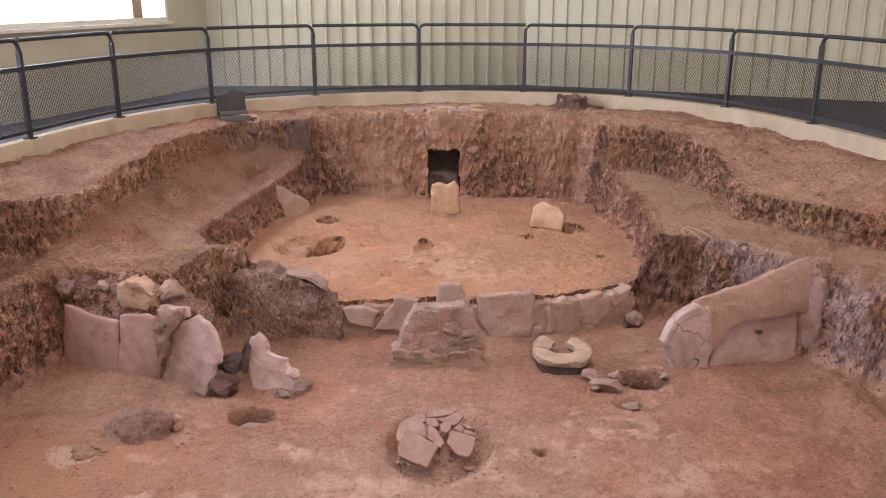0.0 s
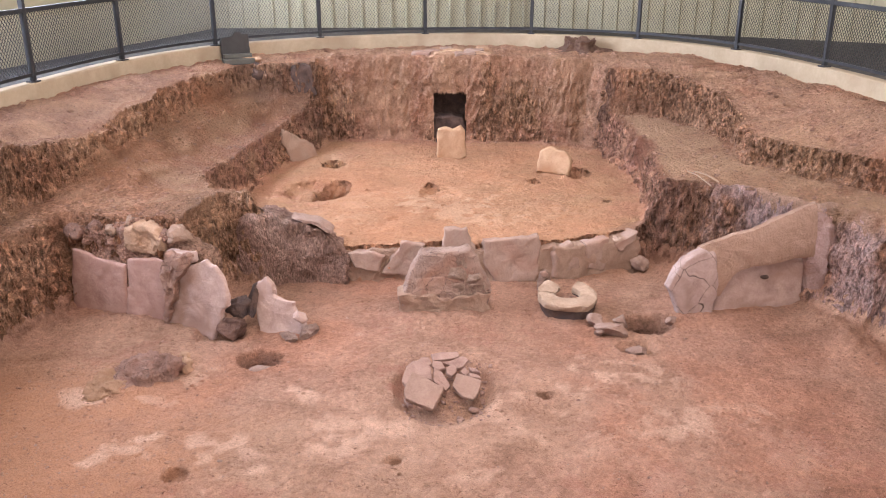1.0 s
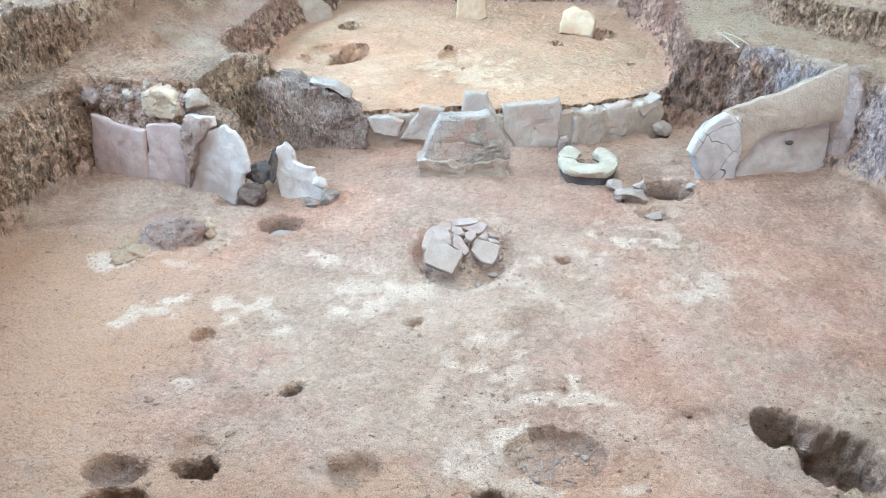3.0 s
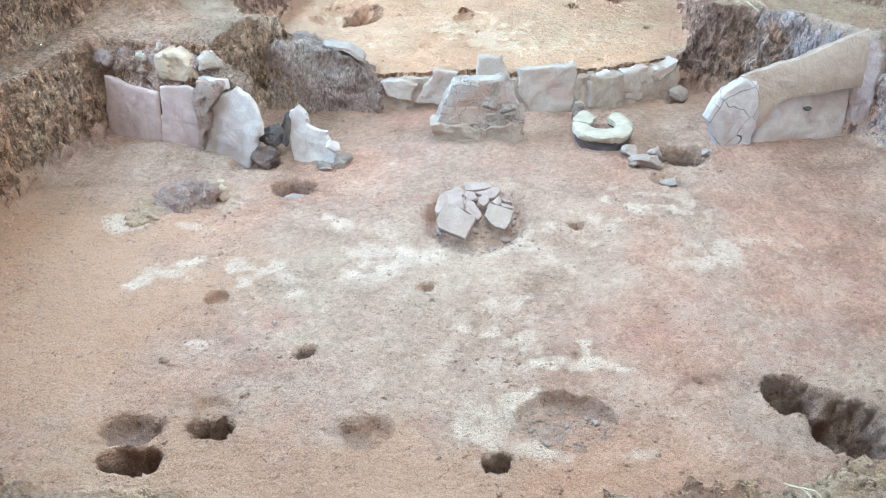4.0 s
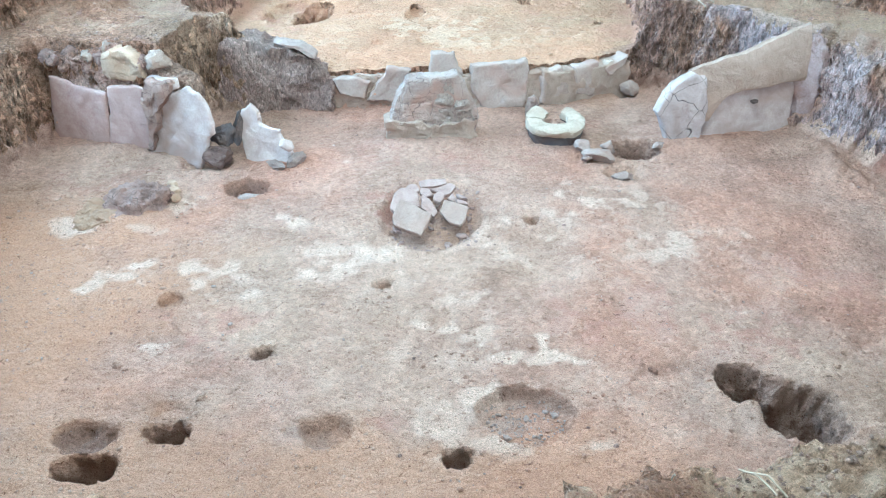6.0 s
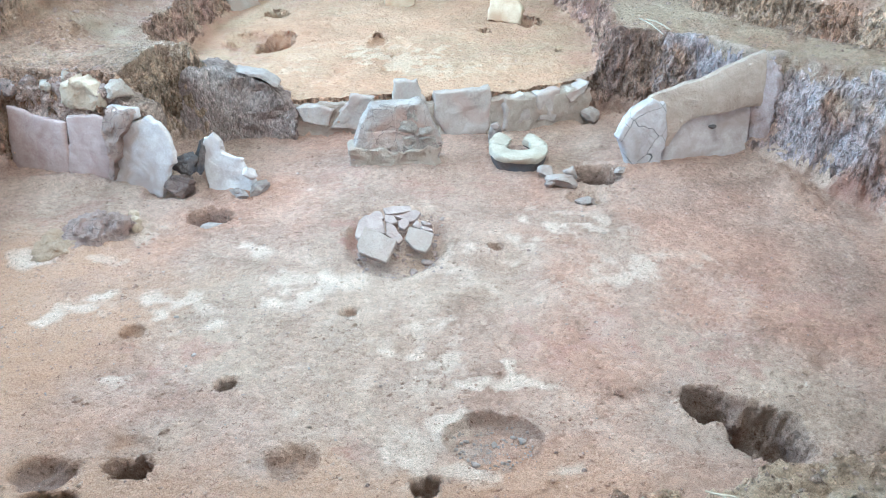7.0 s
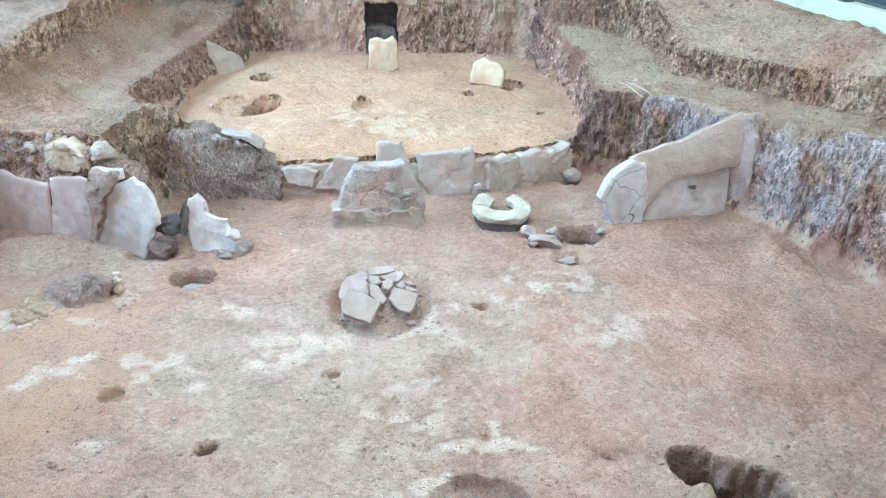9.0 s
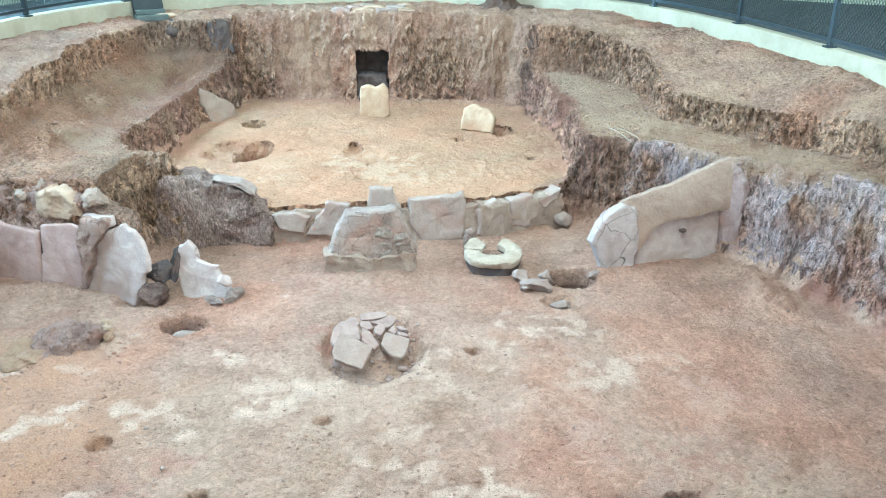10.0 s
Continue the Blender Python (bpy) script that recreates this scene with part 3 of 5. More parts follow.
    def ragged(rows, r, edge=0.85):
        c = 1.2 * ellipses(rows, X + 0.1 * rag2, Y + 0.1 * rag, edge)
        return c * smooth(0.25, 0.8, c + 0.55 * r + 0.6 * fine)

    tone[:, 0] = ragged(NEAR_CHALK + WEST_CHALK + MID_CHALK, rag)
    haze = smooth(1.5, 0.4, np.hypot((X - 0.7) / 2.4, (Y - 4.6) / 2.1)) * (0.22 + 0.22 * rag2)
    tone[:, 0] = np.maximum(tone[:, 0], haze)
    tone[:, 1] = 0.75 * ragged(BURNT, rag2)
    tone[:, 1] = np.maximum(tone[:, 1], np.clip(0.5 + 0.35 * rag, 0, 0.8) * smooth(0.75, 0.1, si) * (si > 0) * (Y > 8.9) * 0.5)
    # second term darkens the holes inside, painting the shade of their depth
    tone[:, 2] = np.maximum(ragged(ASH_AND_SHADE, rag2, 0.4), deep * (0.3 + 0.5 * smooth(8.2, 7.8, Y)))
    rag3 = fbm(np.c_[X, Y, z], 0.33, 4, 76)
    # limewashed bench face behind the clay screen, dark grey beside it
    face = smooth(-0.2 - 0.2 * batter, -0.12 - 0.2 * batter, sf) * (1 - smooth(0.0, 0.12, sf)) * (sr > 0)
    tone[:, 0] = np.maximum(tone[:, 0], face * smooth(0.85, 0.45, np.hypot(X - 3.08, Y - 7.98)) * np.clip(0.75 + 0.7 * rag3, 0.2, 1))
    tone[:, 2] = np.maximum(tone[:, 2], 0.65 * face * smooth(0.7, 0.35, np.hypot(X - 2.2, Y - 8.6)))
    east = smooth(3.1, 3.4, X) * smooth(7.8, 7.2, Y) * (Y > 3)
    tone[:, 0] = np.maximum(tone[:, 0], face * east * np.clip(0.5 + 0.55 * rag3 + 0.35 * fbm(np.c_[X, Y, z], 0.12, 3, 79), 0.1, 0.75))
    tone[:, 1] = np.maximum(tone[:, 1], 0.55 * face * east)
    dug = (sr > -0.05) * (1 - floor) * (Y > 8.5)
    # dark soil layer on the far face, with shade under the rim painted in
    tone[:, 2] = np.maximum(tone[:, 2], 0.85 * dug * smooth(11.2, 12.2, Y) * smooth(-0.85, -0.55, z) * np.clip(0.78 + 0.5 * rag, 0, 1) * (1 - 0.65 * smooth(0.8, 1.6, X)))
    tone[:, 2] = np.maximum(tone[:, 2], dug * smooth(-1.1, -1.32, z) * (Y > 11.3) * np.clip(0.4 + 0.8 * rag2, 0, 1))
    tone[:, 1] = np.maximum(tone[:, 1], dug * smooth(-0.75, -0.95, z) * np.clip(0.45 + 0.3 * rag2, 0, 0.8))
    # left rim coloured darker, its shade painted in
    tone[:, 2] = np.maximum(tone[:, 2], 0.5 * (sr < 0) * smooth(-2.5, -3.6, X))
    # whole far face darkened once more as painted shade
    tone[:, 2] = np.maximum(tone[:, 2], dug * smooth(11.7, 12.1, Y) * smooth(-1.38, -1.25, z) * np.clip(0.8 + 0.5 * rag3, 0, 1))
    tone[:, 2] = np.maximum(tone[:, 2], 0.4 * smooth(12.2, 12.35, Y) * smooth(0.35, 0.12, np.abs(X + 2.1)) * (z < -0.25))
    # near edge grey-brown, with some of its shade painted in
    tone[:, 2] = np.maximum(tone[:, 2], 0.4 * smooth(2.75, 2.45, Y) * np.clip(0.7 + 0.6 * rag2, 0, 1))
    # pale dusty trodden soil on the ledges, brightened eastward as painted light
    cut = np.maximum(sf, si)
    tone[:, 3] = smooth(0.06, 0.2, sr) * smooth(-0.07, -0.2, cut) * np.clip(0.75 + 0.35 * rag, 0, 1) * (0.15 + 0.85 * smooth(0.2, 1.2, X)) * smooth(2.8, 3.4, Y)
    tone[:, 3] = np.maximum(tone[:, 3], (sr < -0.1) * np.clip(0.25 + 0.4 * rag2, 0, 0.6))
    tone[:, 3] = np.maximum(tone[:, 3], smooth(2.8, 2.4, Y) * np.clip(0.35 + 0.6 * rag, 0.05, 0.8))
    # west faces lightened in colour to look better lit
    tone[:, 3] = np.maximum(tone[:, 3], (sr > -0.05) * (1 - floor) * smooth(-1.2, -2.0, X) * smooth(6.8, 8.0, Y) * np.clip(0.24 + 0.45 * rag3, 0, 0.7))
    # tan soil along the west side and the near end, and over the inner room and its ledges
    ochre = np.maximum(smooth(-1.1, -2.8, X + 0.5 * rag), 0.75 * smooth(3.75, 3.1, Y + 0.3 * rag2) * smooth(2.0, 0.6, X)) * smooth(6.6, 5.6, Y)
    ochre = np.maximum(ochre, (sr > -0.1) * smooth(7.6, 8.6, Y) * np.clip(0.5 + 0.3 * rag, 0.1, 0.9) * smooth(3.2, 1.6, X))
    nx, ny = len(xs), len(ys)
    V = np.c_[X, Y, z]
    I = np.arange(nx * ny).reshape(ny, nx)
    q = np.stack([I[:-1, :-1], I[:-1, 1:], I[1:, 1:], I[1:, :-1]], -1).reshape(-1, 4)
    bm = bmesh.new()
    layer = bm.verts.layers.float_color.new("tone")
    soil = bm.verts.layers.float.new("ochre")
    keep = (ring[q] > -0.05).all(1)
    q = q[keep]
    used = np.unique(q)
    vs = {}
    for i in used:
        v = bm.verts.new(V[i])
        v[layer] = tone[i]
        v[soil] = ochre[i]
        vs[i] = v
    for f in q:
        bm.faces.new([vs[i] for i in f])
    # more rows down the steep faces
    for limit in (0.14, 0.07, 0.045):
        steep = [e for e in bm.edges if abs(e.verts[0].co.z - e.verts[1].co.z) > limit]
        bmesh.ops.subdivide_edges(bm, edges=steep, cuts=2 if limit > 0.1 else 1, use_grid_fill=True)
    bm.normal_update()
    C = np.array([v.co[:] for v in bm.verts])
    N = np.array([v.normal[:] for v in bm.verts])
    flat = np.abs(N[:, 2])
    k = (1 - smooth(0.55, 0.9, flat)) * (1 - 0.6 * smooth(0.1, 0.2, inside(FRONT, C[:, 0], C[:, 1])))
    D = k * (0.035 * fbm(C * np.array([1, 1, 0.7]), 0.17, 2, 51) + 0.09 * np.abs(fbm(C * np.array([1, 1, 0.55]), 0.075, 3, 55)) - 0.045)
    C = C + N * D[:, None]
    for v, c in zip(bm.verts, C):
        v.co = c
    bm.normal_update()
    return bm


RING = [(-0.39, 14.0), (1.25, 14.02), (2.83, 13.42), (3.92, 12.2), (4.48, 10.7), (4.78, 9.2), (4.95, 8.0), (5.05, 6.0), (4.85, 4.0), (4.1, 2.0), (2.7, 0.7), (0.9, 0.25),
        (-0.9, 0.25), (-2.7, 0.7), (-4.0, 2.0), (-4.7, 4.0), (-4.85, 6.0), (-4.68, 8.0), (-4.47, 9.42), (-4.12, 10.97), (-3.32, 12.45), (-2.0, 13.45)]
RING_PTS, RING_LEN = closed_spline(RING)
RING_LINE = [tuple(p) for p in RING_PTS]
KINDS = [("ground", RIM_EARTH, "trodden brown earth rim between the kerb and the pit"), ("pit_floor", FLOOR_EARTH, "reddish burnt earth floor with chalky crusts and post holes"),
         ("inner_floor", INNER_EARTH, "smooth pale orange earth floor of the inner room"), ("pit_wall", WALL_EARTH, "steep pick-marked brown earth faces of the pit"),
         ("ledge", LEDGE_EARTH, "crumbly tan earth ledges between the pit faces")]


def split_ground():
    bm = build_ground()
    layer = bm.verts.layers.float_color["tone"]
    soil = bm.verts.layers.float["ochre"]
    idx = {}
    C = np.array([f.calc_center_median()[:] for f in bm.faces])
    N = np.array([f.normal[2] for f in bm.faces])
    sf, si, sr = inside(FRONT, C[:, 0], C[:, 1]), inside(INNER, C[:, 0], C[:, 1]), inside(PIT, C[:, 0], C[:, 1])
    kind = np.full(len(C), 3)
    kind[(C[:, 2] < -1.5) & (sf > -0.12) & (N > 0.55)] = 1
    kind[(C[:, 2] < -1.62) & (sf > 0.02)] = 1
    kind[(C[:, 2] < -1.3) & (si > -0.15) & (N > 0.55) & (C[:, 2] > -1.65) & (C[:, 1] > 8.05)] = 2
    kind[(C[:, 2] < -1.46) & (si > 0.1)] = 2
    lean = 0.18 * smooth(2.9, 3.3, C[:, 0]) * smooth(7.9, 7.5, C[:, 1]) * smooth(3.0, 4.0, C[:, 1])
    kind[(kind == 3) & (sr > 0.08) & (sf < -0.08 - lean) & (si < -0.1)] = 4
    kind[(sr < 0.05) & (N > 0.6)] = 0
    kind[(sr < -0.15)] = 0
    kind[(np.abs(C[:, 0] - 0.005) < 0.24) & (C[:, 1] > 12.2) & (C[:, 1] < 13.1) & (C[:, 2] > -1.4) & (C[:, 2] < -0.72)] = 9
    faces = list(bm.faces)
    bm.verts.index_update()
    allv = np.array([v.co[:] for v in bm.verts])
    alltone = np.array([v[layer][:] for v in bm.verts])
    allsoil = np.array([v[soil] for v in bm.verts])
    fv = [[v.index for v in f.verts] for f in faces]
    for k, (name, mat, label) in enumerate(KINDS):
        mine = [fv[i] for i in np.nonzero(kind == k)[0]]
        used = np.unique(np.concatenate([np.array(f) for f in mine]))
        remap = np.zeros(len(allv), int)
        remap[used] = np.arange(len(used))
        me = mesh_from(name, allv[used].tolist(), [remap[f] for f in mine])
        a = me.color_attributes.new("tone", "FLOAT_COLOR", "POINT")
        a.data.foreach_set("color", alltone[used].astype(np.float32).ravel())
        d = me.attributes.new("dust_and_light", "FLOAT", "POINT")
        d.data.foreach_set("value", alltone[used][:, 3].astype(np.float32))
        o = me.attributes.new("ochre", "FLOAT", "POINT")
        o.data.foreach_set("value", allsoil[used].astype(np.float32))
        me.materials.append(mat)
        shade_smooth(me)
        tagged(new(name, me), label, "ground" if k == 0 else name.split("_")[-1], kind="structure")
    bm.free()


split_ground()


# ---- kerb, walkway, railing ----
def offset_line(d):
    n = np.roll(RING_PTS, -1, 0) - np.roll(RING_PTS, 1, 0)
    n = np.c_[n[:, 1], -n[:, 0]] / np.hypot(n[:, 0], n[:, 1])[:, None]
    sign = 1 if np.mean(np.sum(n * (RING_PTS - RING_PTS.mean(0)), 1)) > 0 else -1
    return RING_PTS + sign * n * d


def band_bm(profile, i0, i1, close=True):
    """Sweeps a section (outward offset, z) along the ring from point i0 to i1."""
    lines = [(offset_line(d), z) for d, z in profile]
    n = len(RING_PTS)
    ids = [i % n for i in range(i0, i1 + 1)]
    bm = bmesh.new()
    rows = [[bm.verts.new((*L[i], z)) for L, z in lines] for i in ids]
    m = len(profile)
    for a, b in zip(rows, rows[1:]):
        for k in range(m if close else m - 1):
            bm.faces.new((a[k], a[(k + 1) % m], b[(k + 1) % m], b[k]))
    if close:
        bm.faces.new(rows[0])
        bm.faces.new(rows[-1][::-1])
    bmesh.ops.recalc_face_normals(bm, faces=bm.faces[:])
    return bm


kerb = tagged(new("kerb"), "low cream concrete kerb ringing the pit", "kerb", kind="structure")
NR = len(RING_PTS)
SEG = 24
for a in range(0, NR, SEG):
    b = min(a + SEG, NR)
    part("kerb_block", band_bm([(-0.06, -0.4), (-0.06, -0.018), (-0.045, -0.004), (0.09, -0.004), (0.1, -0.03), (0.1, -0.4)], a, b), CONCRETE, kerb, soft=False)
walkway = tagged(part("walkway", band_bm([(0.101, -0.012), (4.6, -0.012)], 0, NR, False), PAVING), "dark grey walkway paving behind the railing", "walkway", kind="structure")

POSTS = 23
RAIL_Z = 1.04


def ring_at(s):
    k = (s % RING_LEN) / RING_LEN * NR
    i = int(k)
    f = k - i
    p = RING_PTS[i % NR] * (1 - f) + RING_PTS[(i + 1) % NR] * f
    q = RING_PTS[(i + 1) % NR] - RING_PTS[i % NR]
    return p, math.atan2(q[1], q[0])


def tube_bm(points, r, sides=8):
    bm = bmesh.new()
    rows = []
    P = [Vector(p) for p in points]
    for i, p in enumerate(P):
        d = (P[min(i + 1, len(P) - 1)] - P[max(i - 1, 0)]).normalized()
        up = Vector((0, 0, 1)) if abs(d.z) < 0.9 else Vector((1, 0, 0))
        a = d.cross(up).normalized()
        b = d.cross(a)
        rows.append([bm.verts.new(p + r * (math.cos(t) * a + math.sin(t) * b)) for t in [2 * math.pi * k / sides + math.pi / sides for k in range(sides)]])
    for u, v in zip(rows, rows[1:]):
        for k in range(sides):
            bm.faces.new((u[k], u[(k + 1) % sides], v[(k + 1) % sides], v[k]))
    bm.faces.new(rows[0][::-1])
    bm.faces.new(rows[-1])
    bmesh.ops.recalc_face_normals(bm, faces=bm.faces[:])
    return bm


def mesh_panel_bm(s0, s1, z0, z1):
    """Expanded steel mesh: crossing zigzag strands, each a thin three-sided bar."""
    bm = bmesh.new()
    w, h = 0.088, 0.06
    cols = int((s1 - s0) / w)
    rows = int((z1 - z0) / h)
    dw, dh = (s1 - s0) / cols, (z1 - z0) / rows
    for j in range(rows):
        for side in (0, 1):
            ring = []
            for i in range(2 * cols + 1):
                p, ang = ring_at(s0 + i * dw / 2)
                up = (i + side) % 2
                z = z0 + (j + (1.0 if up else 0.0)) * dh
                nx, ny = math.sin(ang), -math.cos(ang)
                c = Vector((p[0], p[1], z))
                r = 0.0035
                ring.append([bm.verts.new(c + Vector((nx * r, ny * r, 0))), bm.verts.new(c + Vector((-nx * r, -ny * r, r))), bm.verts.new(c + Vector((-nx * r, -ny * r, -r)))])
            for u, v in zip(ring, ring[1:]):
                for k in range(3):
                    bm.faces.new((u[k], u[(k + 1) % 3], v[(k + 1) % 3], v[k]))
    return bm


def build_railing():
    rail = tagged(new("railing"), "dark grey steel railing with expanded mesh panels on the kerb", "railing")
    gap = RING_LEN / POSTS
    for k in range(POSTS):
        s = k * gap
        p, ang = ring_at(s)
        fl = pose(p[0], p[1], 0, 0, 0, math.degrees(ang))
        post = part("post", box_bm(-0.026, -0.026, 0.01, 0.026, 0.026, 0.93, 0.006, fl), STEEL, rail)
        part("base_plate", box_bm(-0.055, -0.055, -0.005, 0.055, 0.055, 0.01, 0.002, fl), STEEL, post)
        line = []
        for i in range(0, 17):
            q, _ = ring_at(s + gap * i / 16)
            line.append((q[0], q[1], RAIL_Z))
        bend = []
        q0, _ = ring_at(s)
        for i in range(0, 7):
            a = math.pi / 2 * i / 6
            q, _ = ring_at(s + 0.1 * (1 - math.cos(a)))
            bend.append((q[0], q[1], 0.92 + 0.12 * math.sin(a)))
        run = bend + [l for i, l in enumerate(line) if gap * i / 16 > 0.12]
        if p[0] < -0.6:
            bend = []
            for i in range(7):
                a = math.pi / 2 * i / 6
                q, _ = ring_at(s + gap - 0.1 * (1 - math.cos(a)))
                bend.append((q[0], q[1], 0.92 + 0.12 * math.sin(a)))
            run = [l for i, l in enumerate(line) if gap * (16 - i) / 16 > 0.12] + bend[::-1]
        part("top_rail", tube_bm(run, 0.024, 10), STEEL, rail, soft=True)
        part("mid_rail", tube_bm([(x, y, 0.74) for x, y, z in line], 0.033, 4), STEEL, rail)
        part("bottom_rail", tube_bm([(x, y, 0.075) for x, y, z in line], 0.024, 4), STEEL, rail)
        part("mesh_panel", mesh_panel_bm(s + 0.03, s + gap - 0.03, 0.09, 0.72), STEEL, rail)


build_railing()

# ---- the shelter hall ----
HALL = [(-3.95, 14.8), (1.4, 15.15), (7.9, 12.2), (9.0, 6.0), (8.0, -3.0), (-7.0, -3.0), (-7.2, 3.0), (-5.55, 9.4)]
EAVES = 5.6


def ribbed_bm(length, z0, z1, pitch=0.25):
    """A sheet-metal wall face with standing ribs, along x from 0, looking to -y."""
    bm = bmesh.new()
    prof, x = [], 0.0
    while x < length:
        for dx, d in ((0, 0), (pitch - 0.055, 0), (pitch - 0.043, -0.042), (pitch - 0.012, -0.042)):
            if x + dx < length:
                prof.append((x + dx, d))
        x += pitch
    prof.append((length, 0))
    lo = [bm.verts.new((a, b, z0)) for a, b in prof]
    hi = [bm.verts.new((a, b, z1)) for a, b in prof]
    for i in range(len(prof) - 1):
        bm.faces.new((lo[i], lo[i + 1], hi[i + 1], hi[i]))
    return bm


def glass():
    m, t, bsdf = material("window_glass")
    bsdf.inputs["Base Color"].default_value = (0.96, 0.98, 0.97, 1)
    bsdf.inputs["Roughness"].default_value = 0.02
    bsdf.inputs["Transmission Weight"].default_value = 1.0
    bsdf.inputs["IOR"].default_value = 1.45
    return m


GLASS = glass()


def hall_wall(k, windows, ribs):
    (ax, ay), (bx, by) = HALL[k], HALL[(k + 1) % len(HALL)]
    L = math.hypot(bx - ax, by - ay)
    m = pose(ax, ay, 0, 0, 0, math.degrees(math.atan2(by - ay, bx - ax)))
    wall = tagged(new("wall_%d" % (k + 1)), "cream ribbed sheet-metal hall wall" if ribs else "plain cream sheet-metal hall wall with windows", "wall", kind="structure")
    wall.matrix_world = m
    spans, x = [], 0.0
    for x0, x1, z0, z1 in windows:
        spans += [(x, x0, -0.05, EAVES), (x0, x1, -0.05, z0), (x0, x1, z1, EAVES)]
        x = x1
    spans.append((x, L, -0.05, EAVES))
    for x0, x1, z0, z1 in spans:
        part("panel", box_bm(x0, 0, z0, x1, 0.1, z1), SHEET, wall)
        if ribs:
            bm = ribbed_bm(x1 - x0, z0 + 0.02, z1)
            bmesh.ops.translate(bm, vec=(x0, -0.004, 0), verts=bm.verts)
            part("ribbed_sheet", bm, SHEET, wall)
    for n, (x0, x1, z0, z1) in enumerate(windows):
        win = tagged(new("window_%d" % (k * 10 + n + 1)), "wide window in a cream metal frame, bright daylight outside; added where out of view", "window", kind="structure")
        win.matrix_world = m
        for a, b, c, d in ((x0, x1, z0, z0 + 0.06), (x0, x1, z1 - 0.06, z1), (x0, x0 + 0.06, z0 + 0.06, z1 - 0.06), (x1 - 0.06, x1, z0 + 0.06, z1 - 0.06)):
            part("window_frame", box_bm(a, -0.03, c, b, 0.08, d, 0.006), FRAME_PAINT, win)
        part("window_sill", box_bm(x0 - 0.05, -0.09, z0 - 0.05, x1 + 0.05, 0.0, z0 - 0.002, 0.006), FRAME_PAINT, win)
        if k == 7:
            part("timber_mullion", box_bm(3.72, 0.045, z0 + 0.06, 3.95, 0.085, z1 - 0.06, 0.006), TIMBER, win, "brown timber mullion")
        pane_edges = [x0 + 0.06, x1 - 0.06]
        for a, b in zip(pane_edges, pane_edges[1:]):
            pane = part("pane", box_bm(a, 0.03, z0 + 0.06, b, 0.036, z1 - 0.06), GLASS, win)
            pane.visible_shadow = False


hall_wall(0, [], True)
hall_wall(1, [], True)
# the windows of these five walls are unseen, added to admit fill light
hall_wall(2, [(1.0, 5.2, 1.1, 3.2)], False)
hall_wall(3, [(1.0, 7.5, 1.1, 3.2)], False)
hall_wall(4, [(1.0, 6.0, 1.1, 3.2), (8.0, 13.5, 1.1, 3.2)], False)
hall_wall(5, [(1.0, 5.0, 1.1, 3.2)], False)
hall_wall(6, [(1.2, 5.4, 1.1, 3.2)], False)
LW = math.hypot(HALL[0][0] - HALL[7][0], HALL[0][1] - HALL[7][1])
hall_wall(7, [(0.6, LW - 1.15, 1.1, 3.2)], False)
# openings added in the unseen roof, one under each overhead fill lamp
ADDED_OPENINGS = [(-1.4, 7.5, 1.8, 11.7), (-1.4, 1.1, 1.8, 5.3)]
bm = bmesh.new()
xs = [-7.6, -1.4, 1.8, 9.4]
ys = [-3.4, 1.1, 5.3, 7.5, 11.7, 15.6]
for i in range(3):
    for j in range(5):
        if i == 1 and j in (1, 3):
            continue
        b = box_bm(xs[i], ys[j], EAVES, xs[i + 1], ys[j + 1], EAVES + 0.15)
        tmp = bpy.data.meshes.new("tmp")
        b.to_mesh(tmp)
        b.free()
        bm.from_mesh(tmp)
        bpy.data.meshes.remove(tmp)
ceiling = tagged(part("ceiling", bm, ROOFING), "pale lined ceiling of the shelter hall", "ceiling", kind="structure")
for n, (x0, y0, x1, y1) in enumerate(ADDED_OPENINGS):
    light = tagged(new("added_opening_%d" % (n + 1)), "added glazed opening in the unseen hall roof for an overhead fill lamp", "skylight", kind="structure")
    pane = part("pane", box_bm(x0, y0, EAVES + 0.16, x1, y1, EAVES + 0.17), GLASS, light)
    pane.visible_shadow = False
bm = bmesh.new()
outer = 400
bm.faces.new([bm.verts.new(c) for c in ((-outer, -outer, -0.3), (outer, -outer, -0.3), (outer, outer, -0.3), (-outer, outer, -0.3))])
bmesh.ops.inset_region(bm, faces=bm.faces[:], thickness=outer - 16)
bmesh.ops.delete(bm, geom=[f for f in bm.faces if f.calc_center_median().length < 1], context="FACES_ONLY")
tagged(part("ground_outside", bm, RIM_EARTH), "dry open ground outside the shelter hall", "ground", kind="structure")


# ---- finds in the front room ----
def thing(name, label, category, group=""):
    return tagged(new(name), label, category, group)


def on_line(p0, p1, lean=0.0, shift=0.0):
    """The pose of an upright slab whose own x runs from p0 to p1 on the plan; lean tips its top away."""
    a = math.degrees(math.atan2(p1[1] - p0[1], p1[0] - p0[0]))
    return pose(p0[0], p0[1], 0, 0, 0, a) @ pose(0, shift, -1.78) @ pose(0, 0, 0, -lean, 0, 0) @ pose(0, 0, 1.78)


def slab_thing(name, label, category, outline, p0, p1, thick, mat, seed, lean=0.0, rough=0.01, wobble=0.014, bow=0.0, group="", shift=0.0):
    ob = part(name, slab_bm(outline, thick, seed, rough, wobble, on_line(p0, p1, lean, shift), bow), mat, soft=True)
    return tagged(ob, label, category, group)


# row of upright clay slabs against the bench
CL = "clay slabs against the bench"
